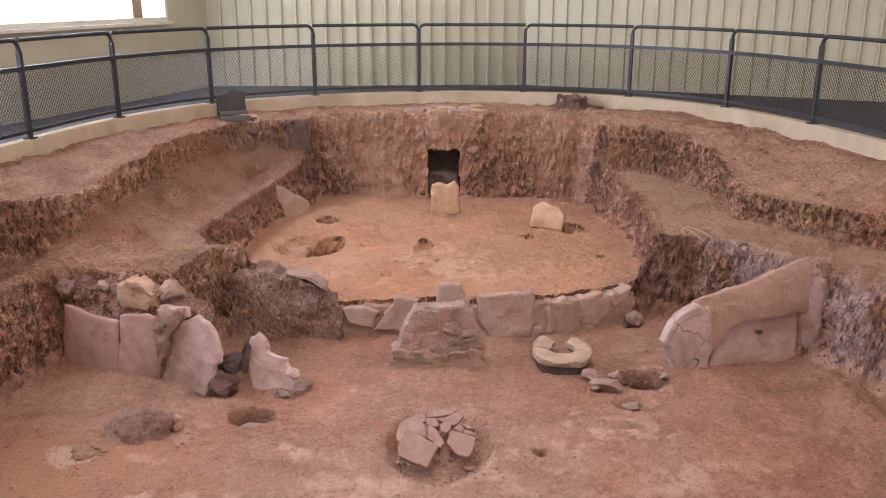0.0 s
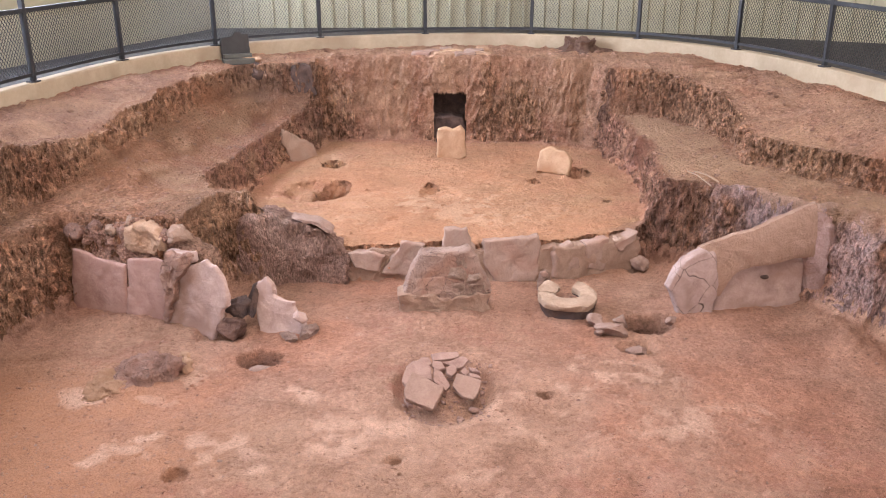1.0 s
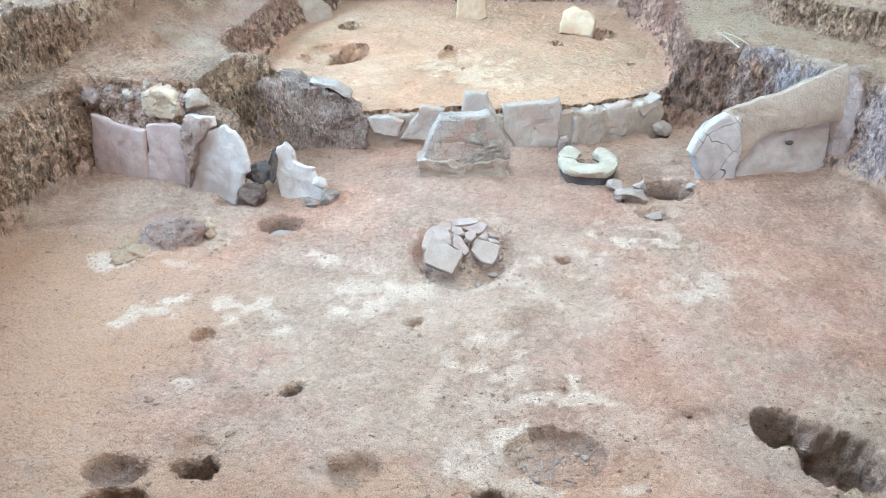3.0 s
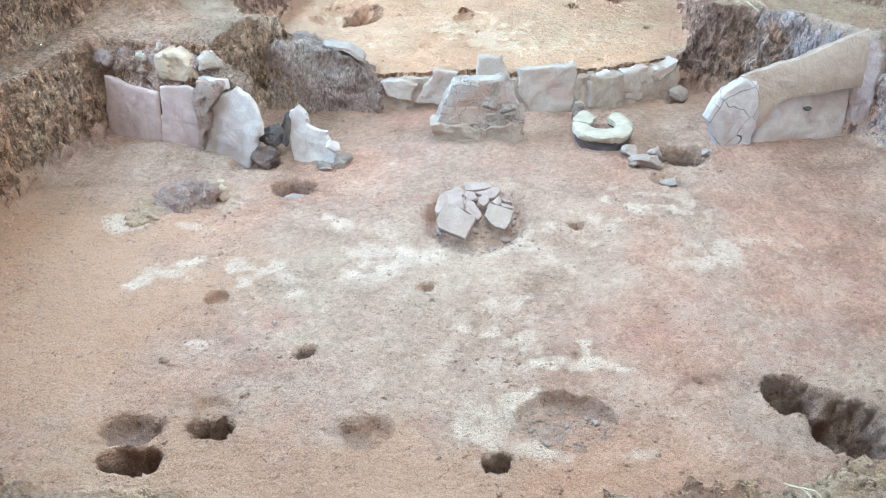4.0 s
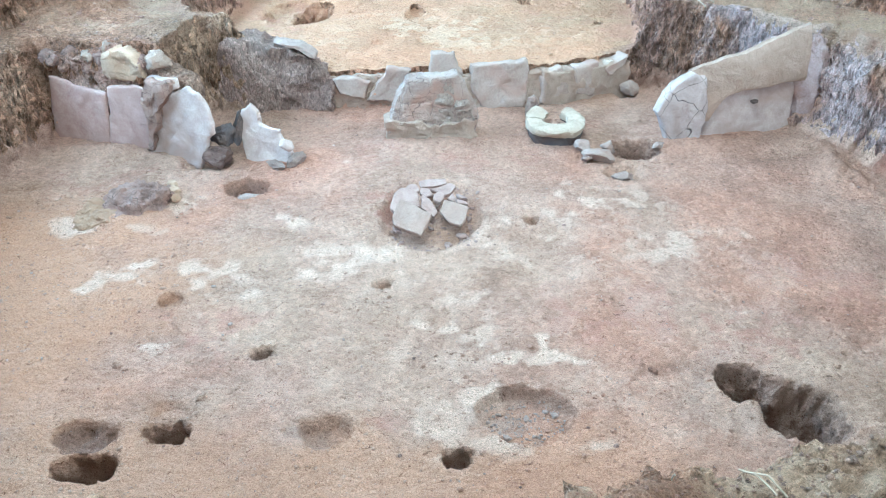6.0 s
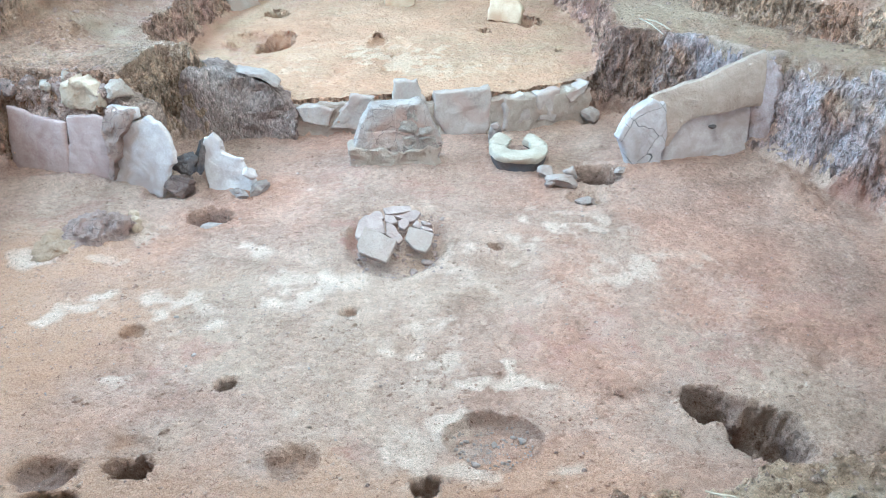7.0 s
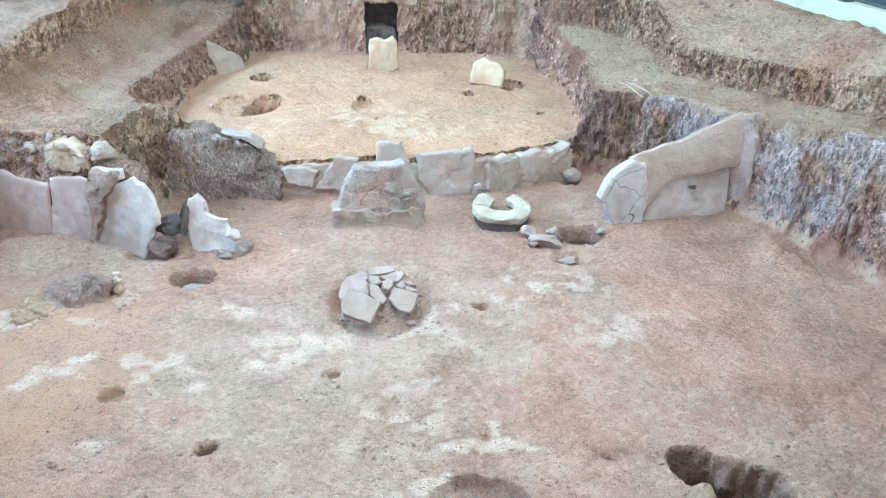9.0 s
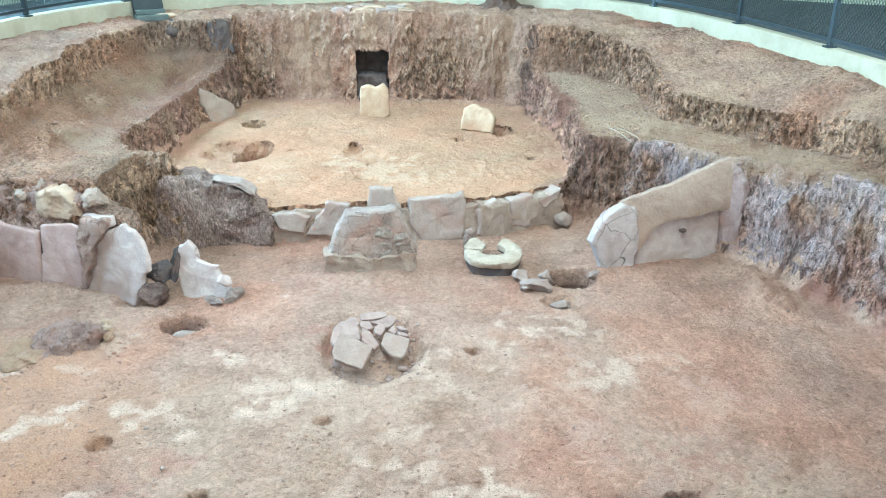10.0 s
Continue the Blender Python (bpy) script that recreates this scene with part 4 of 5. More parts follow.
slab_thing("clay_slab", "smooth dusty pink clay slab upright against the earth bench", "slab", [(0.03, -1.2), (0.16, -1.21), (0.27, -1.26), (0.62, -1.29), (0.59, -1.84), (-0.04, -1.84)],
           (-3.48, 7.36), (-2.96, 7.18), 0.05, CLAY_PINK, 3, 3, 0.008, 0.01, group=CL, shift=-0.03)
slab_thing("clay_slab", "worn pink clay slab with a chipped edge beside the cracked daub", "slab", [(0.09, -1.22), (0.36, -1.17), (0.52, -1.19), (0.53, -1.4), (0.46, -1.84), (0.02, -1.84)],
           (-2.96, 7.18), (-2.55, 7.03), 0.05, CLAY_PINK, 4, 3, 0.01, 0.016, group=CL, shift=-0.03)
slab_thing("clay_slab", "pale rounded clay slab with a broken edge, tilted upright", "slab",
           [(0.36, -1.17), (0.5, -1.12), (0.63, -1.17), (0.68, -1.24), (0.74, -1.4), (0.69, -1.57), (0.56, -1.83), (0.04, -1.84), (0.12, -1.46), (0.22, -1.3)],
           (-2.55, 7.03), (-2.03, 6.8), 0.055, CLAY_PALE, 5, 4, 0.012, 0.03, group=CL, shift=-0.03)
slab_thing("daub_joint", "cracked brown daub filling between two clay slabs", "daub", [(0.31, -1.06), (0.46, -1.06), (0.57, -1.07), (0.55, -1.15), (0.42, -1.29), (0.35, -1.53), (0.27, -1.72), (0.22, -1.70), (0.27, -1.50), (0.25, -1.27)],
           (-2.72, 7.02), (-2.1, 6.78), 0.09, JOINT_DAUB, 6, 0, 0.03, 0.03, shift=0.0)
slab_thing("clay_brick", "small pale clay block lying on the daub joint", "brick", [(0.09, -1.09), (0.21, -1.08), (0.37, -1.07), (0.37, -1.16), (0.2, -1.19), (0.08, -1.17)],
           (-2.55, 7.03), (-2.03, 6.8), 0.11, CLAY_PALE, 7, 0, 0.012, 0.012, shift=0.03)
slab_thing("yellow_stone", "pale yellow rough stone on top of the clay slabs", "stone", [(0.06, -1.12), (0.12, -0.94), (0.22, -0.87), (0.34, -0.9), (0.5, -0.97), (0.51, -1.11), (0.35, -1.17)],
           (-2.96, 7.3), (-2.55, 7.15), 0.2, STONE_YELLOW, 8, 0, 0.03, 0.03)
slab_thing("earth_fill", "rough crumbling brown earth packed behind the clay slabs", "earth fill",
           [(-0.05, -1.15), (0.12, -1.02), (0.3, -1.0), (0.45, -1.04), (0.55, -0.98), (0.8, -0.9), (1.0, -0.96), (1.2, -1.02), (1.45, -1.1), (1.5, -1.84), (-0.05, -1.84)],
           (-3.5, 7.5), (-2.1, 6.98), 0.26, LUMP_EARTH, 19, 4, 0.04, 0.035, shift=0.03)
for k, (x, y, z, a, b, c) in enumerate([(-3.05, 7.3, -1.12, 0.09, 0.07, 0.07), (-2.84, 7.26, -1.1, 0.08, 0.07, 0.06), (-2.52, 7.2, -1.05, 0.09, 0.08, 0.07), (-3.3, 7.4, -1.12, 0.08, 0.07, 0.06)]):
    tagged(part("earth_clod", rock_bm(a, b, c, 20 + k, 0.22, 0.5, 4, pose(x, y, z, 0, 0, 31 * k)), LUMP_EARTH, soft=True), "crumbling brown earth clod behind the clay slabs", "clod", "clods behind the slabs")

rnd = random.Random(5)
for k in range(16):
    f = (k + rnd.random()) / 16
    r = rnd.uniform(0.06, 0.11)
    x, y = -3.55 + 1.2 * f, 7.5 - 0.43 * f + rnd.uniform(-0.02, 0.12)
    tagged(part("earth_clod", rock_bm(r * 1.2, r, r * 0.85, 400 + k, 0.26, 0.7, 4, pose(x, y, -1.1 + rnd.uniform(-0.05, 0.08) + 0.08 * f, 0, 0, 47 * k)), ERODED if k % 3 else BANK_CLAY, soft=True),
           "crumbling pinkish-grey earth clod heaped behind the clay slabs", "clod", "clods behind the slabs")

# leaning fragment, dark stones
slab_thing("leaning_fragment", "broken lilac-white clay fragment leaning on the floor", "fragment",
           [(-0.01, -1.41), (0.13, -1.31), (0.18, -1.36), (0.18, -1.45), (0.33, -1.49), (0.39, -1.52), (0.47, -1.64), (0.55, -1.78), (0.43, -1.84), (0.1, -1.83), (0.04, -1.69)],
           (-1.75, 6.9), (-1.22, 6.74), 0.06, CLAY_PALE, 9, 14, 0.012, 0.024)
tagged(part("clay_chip", rock_bm(0.075, 0.05, 0.055, 31, 0.12, 0.9, 3, pose(-1.28, 6.72, -1.6, 10, 20, 10)), CLAY_PALE, soft=True), "small pale clay chip against the leaning fragment", "chip")
for k, (x, y, z, a, b, c) in enumerate([(-1.86, 6.72, -1.7, 0.15, 0.12, 0.13), (-1.83, 6.86, -1.56, 0.13, 0.1, 0.11), (-1.72, 6.95, -1.55, 0.1, 0.07, 0.17), (-1.38, 6.68, -1.77, 0.14, 0.07, 0.06), (-1.22, 6.72, -1.75, 0.1, 0.08, 0.08)]):
    tagged(part("dark_stone", rock_bm(a, b, c, 40 + k, 0.24, 1.0, 5, pose(x, y, z, 8 * k, 15, 50 * k)), (BURNT_EARTH if k == 0 else STONE_DARK) if k < 3 else ROUGH_EARTH, soft=True),
           "dark burnt stone between the clay slab and fragment" if k < 3 else "brown earthy lump at the foot of the fragment", "stone", "burnt stones")

# earth stub beside the threshold
stub = thing("earth_stub", "dark rough earth wall stub beside the threshold", "wall stub")
part("core", slab_bm([(0.0, -1.2), (0.1, -1.1), (0.26, -1.06), (0.53, -1.13), (0.86, -1.24), (0.97, -1.38), (1.12, -1.5), (1.1, -1.86), (-0.04, -1.86)], 0.34, 12, 0.038, 0.03, on_line((-2.1, 8.08), (-1.03, 8.08), 2)), DARK_EARTH, stub, soft=True)
part("cap_slab", slab_bm([(0.56, -1.1), (0.8, -1.15), (0.95, -1.24), (0.95, -1.28), (0.82, -1.2), (0.64, -1.14)], 0.2, 13, 0.012, 0.012, on_line((-2.1, 8.06), (-1.03, 8.06))), HEARTH_STONE, stub, "thin pale stone cap", soft=True)

# threshold of upright stones
TG = "threshold stones"
THRESHOLD = [("low grey-brown edging stone lying in the threshold", [(0.1, -1.47), (0.3, -1.46), (0.46, -1.5), (0.42, -1.66), (0.16, -1.64)], (-1.1, 8.0), (0.3, 8.0), 0.14, STONE_GREY),
             ("slanted grey stone slab leaning in the threshold", [(0.64, -1.35), (0.86, -1.38), (0.88, -1.55), (0.7, -1.72), (0.4, -1.7), (0.56, -1.49)], (-1.1, 7.98), (0.3, 7.98), 0.09, STONE_GREY),
             ("tall square grey stone standing behind the daub block", [(1.06, -1.22), (1.28, -1.23), (1.38, -1.44), (1.38, -1.84), (1.04, -1.84), (1.03, -1.42)], (-1.1, 8.02), (0.3, 8.02), 0.1, STONE_GREY),
             ("broad flat grey stone slab of the threshold", [(0.05, -1.34), (0.35, -1.33), (0.59, -1.3), (0.62, -1.4), (0.58, -1.8), (0.18, -1.82), (0.03, -1.59)], (0.3, 8.0), (1.1, 8.08), 0.1, STONE_GREY),
             ("wedge-shaped brown stone of the threshold", [(-0.06, -1.47), (0.15, -1.4), (0.27, -1.69), (0.12, -1.79), (-0.07, -1.75)], (1.1, 8.08), (1.45, 8.24), 0.1, STONE_GREY),
             ("small square grey stone with a pale top", [(-0.03, -1.43), (0.24, -1.42), (0.27, -1.64), (0.18, -1.76), (0.0, -1.72)], (1.4, 8.22), (1.95, 8.42), 0.14, STONE_GREY),
             ("flat tilted stone flake at the threshold's end", [(0.28, -1.49), (0.56, -1.38), (0.55, -1.47), (0.36, -1.58)], (1.4, 8.24), (1.95, 8.44), 0.2, STONE_GREY)]
for k, (label, outline, p0, p1, th, mat) in enumerate(THRESHOLD):
    slab_thing("threshold_stone", label, "stone", outline, p0, p1, th, mat, 60 + k, 3, 0.014, 0.018, group=TG)
bank = thing("threshold_bank", "low brown earth bank holding the threshold stones", "earth bank")
for k, (p0, p1, run) in enumerate([((-1.15, 8.23), (0.35, 8.21), 1.5), ((0.25, 8.21), (1.15, 8.29), 0.92), ((1.0, 8.25), (1.9, 8.61), 0.98)]):
    top = [(-0.02, -1.49 + 0.02 * k), (0.3 * run, -1.455), (0.5 * run, -1.47), (0.75 * run, -1.445), (run, -1.455)]
    part("bank_section", slab_bm(top + [(run, -1.86), (-0.02, -1.86)], 0.48, 300 + k, 0.02, 0.02, on_line(p0, p1, 2)), BANK_CLAY, bank, soft=True)
tagged(part("pale_lump", rock_bm(0.12, 0.1, 0.09, 71, 0.15, 0.5, 4, pose(1.98, 8.35, -1.72)), STONE_GREY, soft=True), "pale rounded lump in a shallow hollow", "stone")

# daub block standing before the threshold
block = thing("daub_block", "cracked grey-brown daub block on an earth plinth", "block")
part("upper", slab_bm([(0.26, -1.21), (0.7, -1.205), (0.78, -1.29), (0.84, -1.44), (0.89, -1.6), (0.86, -1.74), (0.06, -1.72), (0.11, -1.48), (0.19, -1.31)], 0.22, 80, 0.016, 0.016, on_line((-0.5, 7.29), (0.4, 7.37), 6)), DAUB, block, soft=True)
part("plinth", slab_bm([(0.04, -1.6), (0.5, -1.63), (0.87, -1.6), (0.87, -1.84), (0.02, -1.84)], 0.26, 81, 0.03, 0.03, on_line((-0.5, 7.29), (0.4, 7.37), 4)), BANK_CLAY, block, "crumbling earth plinth", soft=True)
BM = on_line((-0.5, 7.29), (0.4, 7.37), 6, -0.085)
FACES = [("face_panel", DAUB, "", [(0.26, -1.235), (0.47, -1.23), (0.475, -1.34), (0.47, -1.425), (0.33, -1.42), (0.18, -1.44), (0.2, -1.34)]),
         ("face_panel", ORANGE_DAUB, "burnt orange daub face", [(0.175, -1.45), (0.34, -1.43), (0.47, -1.435), (0.475, -1.6), (0.3, -1.63), (0.12, -1.65)]),
         ("crumbled_daub", GREY_DAUB, "grey crumbled daub", [(0.485, -1.225), (0.6, -1.225), (0.61, -1.3), (0.58, -1.35), (0.485, -1.34)]),
         ("crumbled_daub", GREY_DAUB, "grey crumbled daub", [(0.61, -1.225), (0.69, -1.23), (0.755, -1.3), (0.77, -1.36), (0.68, -1.38), (0.6, -1.34)]),
         ("crumbled_daub", GREY_DAUB, "grey crumbled daub", [(0.485, -1.355), (0.58, -1.36), (0.65, -1.39), (0.63, -1.47), (0.485, -1.46)]),
         ("crumbled_daub", GREY_DAUB, "grey crumbled daub", [(0.665, -1.395), (0.78, -1.375), (0.825, -1.47), (0.74, -1.5), (0.645, -1.48)]),
         ("crumbled_daub", GREY_DAUB, "grey crumbled daub", [(0.485, -1.475), (0.63, -1.485), (0.66, -1.53), (0.64, -1.63), (0.485, -1.61)]),
         ("crumbled_daub", GREY_DAUB, "grey crumbled daub", [(0.675, -1.5), (0.75, -1.51), (0.83, -1.48), (0.87, -1.62), (0.655, -1.635)])]
for k, (name, mat, label, outline) in enumerate(FACES):
    part(name, slab_bm(outline, 0.07, 82 + k, 0.012 if k < 2 else 0.035, 0.012 if k < 2 else 0.02, BM), mat, block, label, soft=True)
part("pale_edge", slab_bm([(0.1, -1.7), (0.13, -1.5), (0.19, -1.34), (0.24, -1.25), (0.26, -1.25), (0.21, -1.36), (0.16, -1.5), (0.13, -1.7)], 0.18, 94, 0.006, 0.008, on_line((-0.5, 7.29), (0.4, 7.37), 6, 0.0)), CLAY_PALE, block, "thin pale plaster edge", soft=True)


# broken clay ring
def ring_piece(a0, a1, seed, prof):
    """A thick clay ring segment between two angles in degrees, with worn rims and broken ends."""
    n = max(6, int((a1 - a0) / 5))
    V = []
    for i in range(n + 1):
        a = radians(a0 + (a1 - a0) * i / n)
        for r, z in prof:
            V.append((r * math.cos(a) * 0.95, r * math.sin(a) * 1.1, z))
    V = np.array(V)
    V = V + 0.036 * np.c_[fbm(V, 0.2, 3, seed), fbm(V, 0.2, 3, seed + 1), 0.35 * fbm(V, 0.12, 3, seed + 2)]
    bm = bmesh.new()
    vs = [bm.verts.new(v) for v in V]
    m = len(prof)
    for i in range(n):
        for k in range(m):
            bm.faces.new((vs[i * m + k], vs[i * m + (k + 1) % m], vs[(i + 1) * m + (k + 1) % m], vs[(i + 1) * m + k]))
    bm.faces.new(vs[:m])
    bm.faces.new(vs[n * m:][::-1])
    bmesh.ops.recalc_face_normals(bm, faces=bm.faces[:])
    bmesh.ops.subdivide_edges(bm, edges=bm.edges[:], cuts=1, use_grid_fill=True)
    bmesh.ops.transform(bm, matrix=pose(1.09, 7.33, -1.69, 5, 0, 0) @ Matrix.Diagonal((0.94, 0.94, 0.9, 1)), verts=bm.verts)
    return bm


RIM_PROF = [(0.128, 0.03), (0.124, 0.06), (0.126, 0.096), (0.16, 0.101), (0.21, 0.103), (0.262, 0.1), (0.284, 0.094), (0.29, 0.07), (0.284, 0.03)]
# dark foot: shade under the ring's rim, built as a dark part
SHADED_SIDE_PROF = [(0.15, -0.12), (0.14, -0.04), (0.135, 0.028), (0.2, 0.029), (0.274, 0.028), (0.272, -0.03), (0.265, -0.12)]
ring_pot = thing("clay_ring", "broken cream clay ring, its shaded lower side a dark foot, open at the back", "clay ring")
part("ring_segment", ring_piece(183, 415, 90, RIM_PROF), POT_CREAM, ring_pot, soft=True)
part("broken_segment", ring_piece(118, 179, 95, RIM_PROF), POT_CREAM, ring_pot, soft=True)
part("foot", ring_piece(120, 412, 90, SHADED_SIDE_PROF), STONE_DARK, ring_pot, "dark foot painted as the ring's shaded lower side", soft=True)
part("infill", rock_bm(0.17, 0.18, 0.06, 96, 0.06, 0.3, 4, pose(1.1, 7.33, -1.72)), LUMP_EARTH, ring_pot, "earth infill", soft=True)
tagged(part("pebble", rock_bm(0.05, 0.04, 0.035, 97, 0.12, 0.7, 3, pose(0.93, 7.75, -1.6)), STONE_GREY, soft=True), "small grey pebble lying against the threshold slab", "pebble")
tagged(part("earth_clump", rock_bm(0.07, 0.06, 0.16, 98, 0.15, 0.4, 3, pose(0.93, 7.78, -1.72)), ROUGH_EARTH, soft=True), "brown earth clump below the pebble", "clump")

# stones beside the open post hole
for k, (x, y, z, a, b, c, mat) in enumerate([(1.43, 6.8, -1.735, 0.15, 0.12, 0.075, HEARTH_STONE), (1.32, 6.95, -1.73, 0.1, 0.1, 0.07, HEARTH_STONE), (1.53, 6.95, -1.73, 0.11, 0.08, 0.06, HEARTH_STONE), (1.31, 6.75, -1.75, 0.06, 0.06, 0.05, ROUGH_EARTH),
                                           (1.6, 6.54, -1.83, 0.13, 0.12, 0.07, HEARTH_STONE), (2.0, 6.98, -1.74, 0.07, 0.05, 0.05, HEARTH_STONE)]):
    tagged(part("hearth_stone", rock_bm(a, b, c, 100 + k, 0.09, 1.25, 4, pose(x, y, z, 6 * k, 8, 40 * k)), mat, soft=True),
           "grey angular stone beside the open post hole" if k != 4 else "rounded grey stone set in a shallow hole", "stone", "stones by the post hole")
tagged(part("hole_stone", rock_bm(0.13, 0.1, 0.07, 110, 0.1, 0.8, 4, pose(-1.56, 6.25, -1.88)), HEARTH_STONE, soft=True), "grey-brown stone in the bottom of a round hole", "stone")

# clay screen with its back to the bench
screen = thing("clay_screen", "curved fired-clay screen with a broken cracked end", "clay screen")
OP = ((2.0, 7.2), (3.3, 7.42))
part("cracked_end", slab_bm([(-0.03, -1.48), (0.01, -1.41), (0.12, -1.25), (0.29, -1.15), (0.42, -1.2), (0.46, -1.5), (0.42, -1.85), (0.1, -1.84), (0.04, -1.6)], 0.13, 120, 0.012, 0.012, on_line(*OP, 5), 0.02), CLAY_CRACKED, screen, "pale cracked broken end", soft=True)
part("lower_panel", slab_bm([(0.45, -1.85), (0.492, -1.5), (0.697, -1.35), (0.96, -1.3), (1.343, -1.3), (1.343, -1.84), (0.875, -1.85)], 0.1, 121, 0.008, 0.006, on_line(*OP, 5, 0.05)), CLAY_PALE, screen, "smooth lilac-grey lower panel", soft=True)
BAND = [(0.3, -1.3, -1.16), (0.42, -1.6, -1.11), (0.49, -1.62, -1.085), (0.55, -1.52, -1.07), (0.62, -1.44, -1.05), (0.7, -1.39, -1.03), (0.8, -1.36, -1.0), (0.92, -1.34, -0.965), (1.05, -1.33, -0.91), (1.17, -1.32, -0.86), (1.28, -1.31, -0.81), (1.385, -1.3, -0.785)]


def band_mesh():
    """The thick upper lip: a rounded section that rises and thickens to one end."""
    s = np.linspace(0.3, 1.385, 46)
    B = np.array(BAND)
    lo, hi = np.interp(s, B[:, 0], B[:, 1]), np.interp(s, B[:, 0], B[:, 2])
    V, m = [], 16
    for i, x in enumerate(s):
        c, h = (lo[i] + hi[i]) / 2, (hi[i] - lo[i]) / 2
        for k in range(m):
            a = 2 * math.pi * k / m
            cz, cy = math.cos(a), math.sin(a)
            V.append((x, 0.06 * math.copysign(abs(cy) ** 0.4, cy) + 0.02 * cz, c + h * math.copysign(abs(cz) ** 0.7, cz)))
    V = np.array(V)
    V = V + 0.016 * np.c_[fbm(V, 0.2, 3, 130), fbm(V, 0.2, 3, 133), fbm(V, 0.2, 3, 136)]
    bm = bmesh.new()
    vs = [bm.verts.new(v) for v in V]
    for i in range(len(s) - 1):
        for k in range(m):
            bm.faces.new((vs[i * m + k], vs[i * m + (k + 1) % m], vs[(i + 1) * m + (k + 1) % m], vs[(i + 1) * m + k]))
    bm.faces.new(vs[:m])
    bm.faces.new(vs[-m:][::-1])
    bmesh.ops.recalc_face_normals(bm, faces=bm.faces[:])
    bmesh.ops.transform(bm, matrix=on_line(*OP, 5), verts=bm.verts)
    return bm


# no hole is cut; a dark lump paints the hollow's shade
part("niche_shade", rock_bm(0.05, 0.03, 0.022, 137, 0.15, 0.5, 3, on_line(*OP, 5) @ pose(0.92, -0.045, -1.46)), STONE_DARK, screen, "dark lump standing in for a small hollow's shade in the panel", soft=True)
part("upper_lip", band_mesh(), BROWN_CLAY, screen, "thick rounded brown clay lip", soft=True)

tagged(part("earth_buttress", rock_bm(0.2, 0.2, 0.62, 138, 0.2, 0.5, 5, pose(3.46, 7.52, -1.44, 0, 0, 20)), LILAC_EARTH, soft=True), "rough earth mass where the clay screen meets the wall", "earth mass")

# heap of flat sherds in its pit
LARGE_SHERDS = [((-0.18, 5.62), [(-0.093, 0.18), (0.034, 0.099), (0.15, 0.015), (0.065, -0.182), (-0.045, -0.127), (-0.137, -0.068), (-0.153, 0.0)], -1.69, 24),
          ((-0.25, 5.92), [(-0.086, 0.060), (-0.030, 0.120), (0.063, 0.120), (0.108, 0.058), (0.126, -0.086), (0.032, -0.049), (-0.024, 0.005), (-0.086, -0.139), (-0.112, -0.097)], -1.7, 20),
          ((-0.06, 5.81), [(-0.055, 0.120), (0.008, 0.085), (0.075, -0.049), (0.047, -0.097), (-0.010, -0.049), (-0.057, -0.013)], -1.71, 22),
          ((0.12, 5.73), [(-0.055, 0.136), (0.027, 0.105), (0.133, 0.054), (0.103, -0.078), (0.066, -0.135), (-0.018, -0.105), (-0.09, 0.013)], -1.715, 20)]
SMALL_SHERDS = [((-0.03, 6.17), [(-0.112, 0.019), (-0.029, 0.044), (0.105, 0.051), (0.122, -0.014), (0.001, -0.040), (-0.093, -0.059)], -1.69, 14),
          ((0.02, 5.92), [(-0.040, 0.021), (-0.010, 0.053), (0.037, 0.039), (0.044, -0.017), (0.010, -0.068), (-0.037, -0.043)], -1.68, 16),
          ((0.06, 6.07), [(-0.120, 0.010), (-0.033, 0.029), (0.058, 0.076), (0.105, 0.029), (0.049, -0.056), (0.002, -0.070), (-0.053, -0.023)], -1.695, 14),
          ((0.13, 5.92), [(-0.043, -0.005), (-0.007, 0.054), (0.034, -0.003), (0.014, -0.050)], -1.69, 14),
          ((0.20, 5.85), [(-0.052, 0.034), (0.022, 0.015), (0.053, -0.027), (-0.031, -0.020)], -1.69, 14),
          ((0.20, 5.94), [(-0.042, 0.034), (0.015, 0.019), (0.050, -0.030), (-0.014, -0.022)], -1.69, 10),
          ((-0.18, 6.09), [(-0.064, 0.005), (-0.026, 0.048), (0.027, 0.037), (0.047, -0.040), (0.009, -0.058)], -1.69, 16),
          ((-0.30, 5.59), [(-0.034, 0.030), (-0.004, 0.030), (0.043, -0.039), (-0.007, -0.032)], -1.77, 8),
          ((-0.08, 6.03), [(-0.042, 0.053), (0.025, 0.040), (0.065, -0.035), (0.005, -0.053), (-0.049, -0.004)], -1.7, 18)]
for k, ((x, y), outline, z, tilt) in enumerate(LARGE_SHERDS + SMALL_SHERDS):
    bm = slab_bm(outline, 0.034 if k else 0.042, 140 + k, 0.004, 0.004, None, 0, 0.016, 0.009)
    bmesh.ops.transform(bm, matrix=pose(x, y, z, tilt, 3 * (k % 3) - 3, 0) @ pose(0, 0, 0, -90, 0, 0), verts=bm.verts)
    tagged(part("sherd", bm, (SHERD_BROWN if k in (0, 3) else SHERD_CLAY), soft=True), "large flat reddish sherd tilted on the heap" if k == 0 else "flat grey-pink broken sherd in the heap", "sherd", "sherds in the pit")

# eroded lump on the floor
lump = thing("eroded_lump", "low eroded grey-brown earth lump with pale crumbs", "earth lump")
part("mound", rock_bm(0.34, 0.3, 0.2, 160, 0.34, 0.5, 5, pose(-2.38, 5.95, -1.81, 0, 0, 20)), ERODED, lump, soft=True)
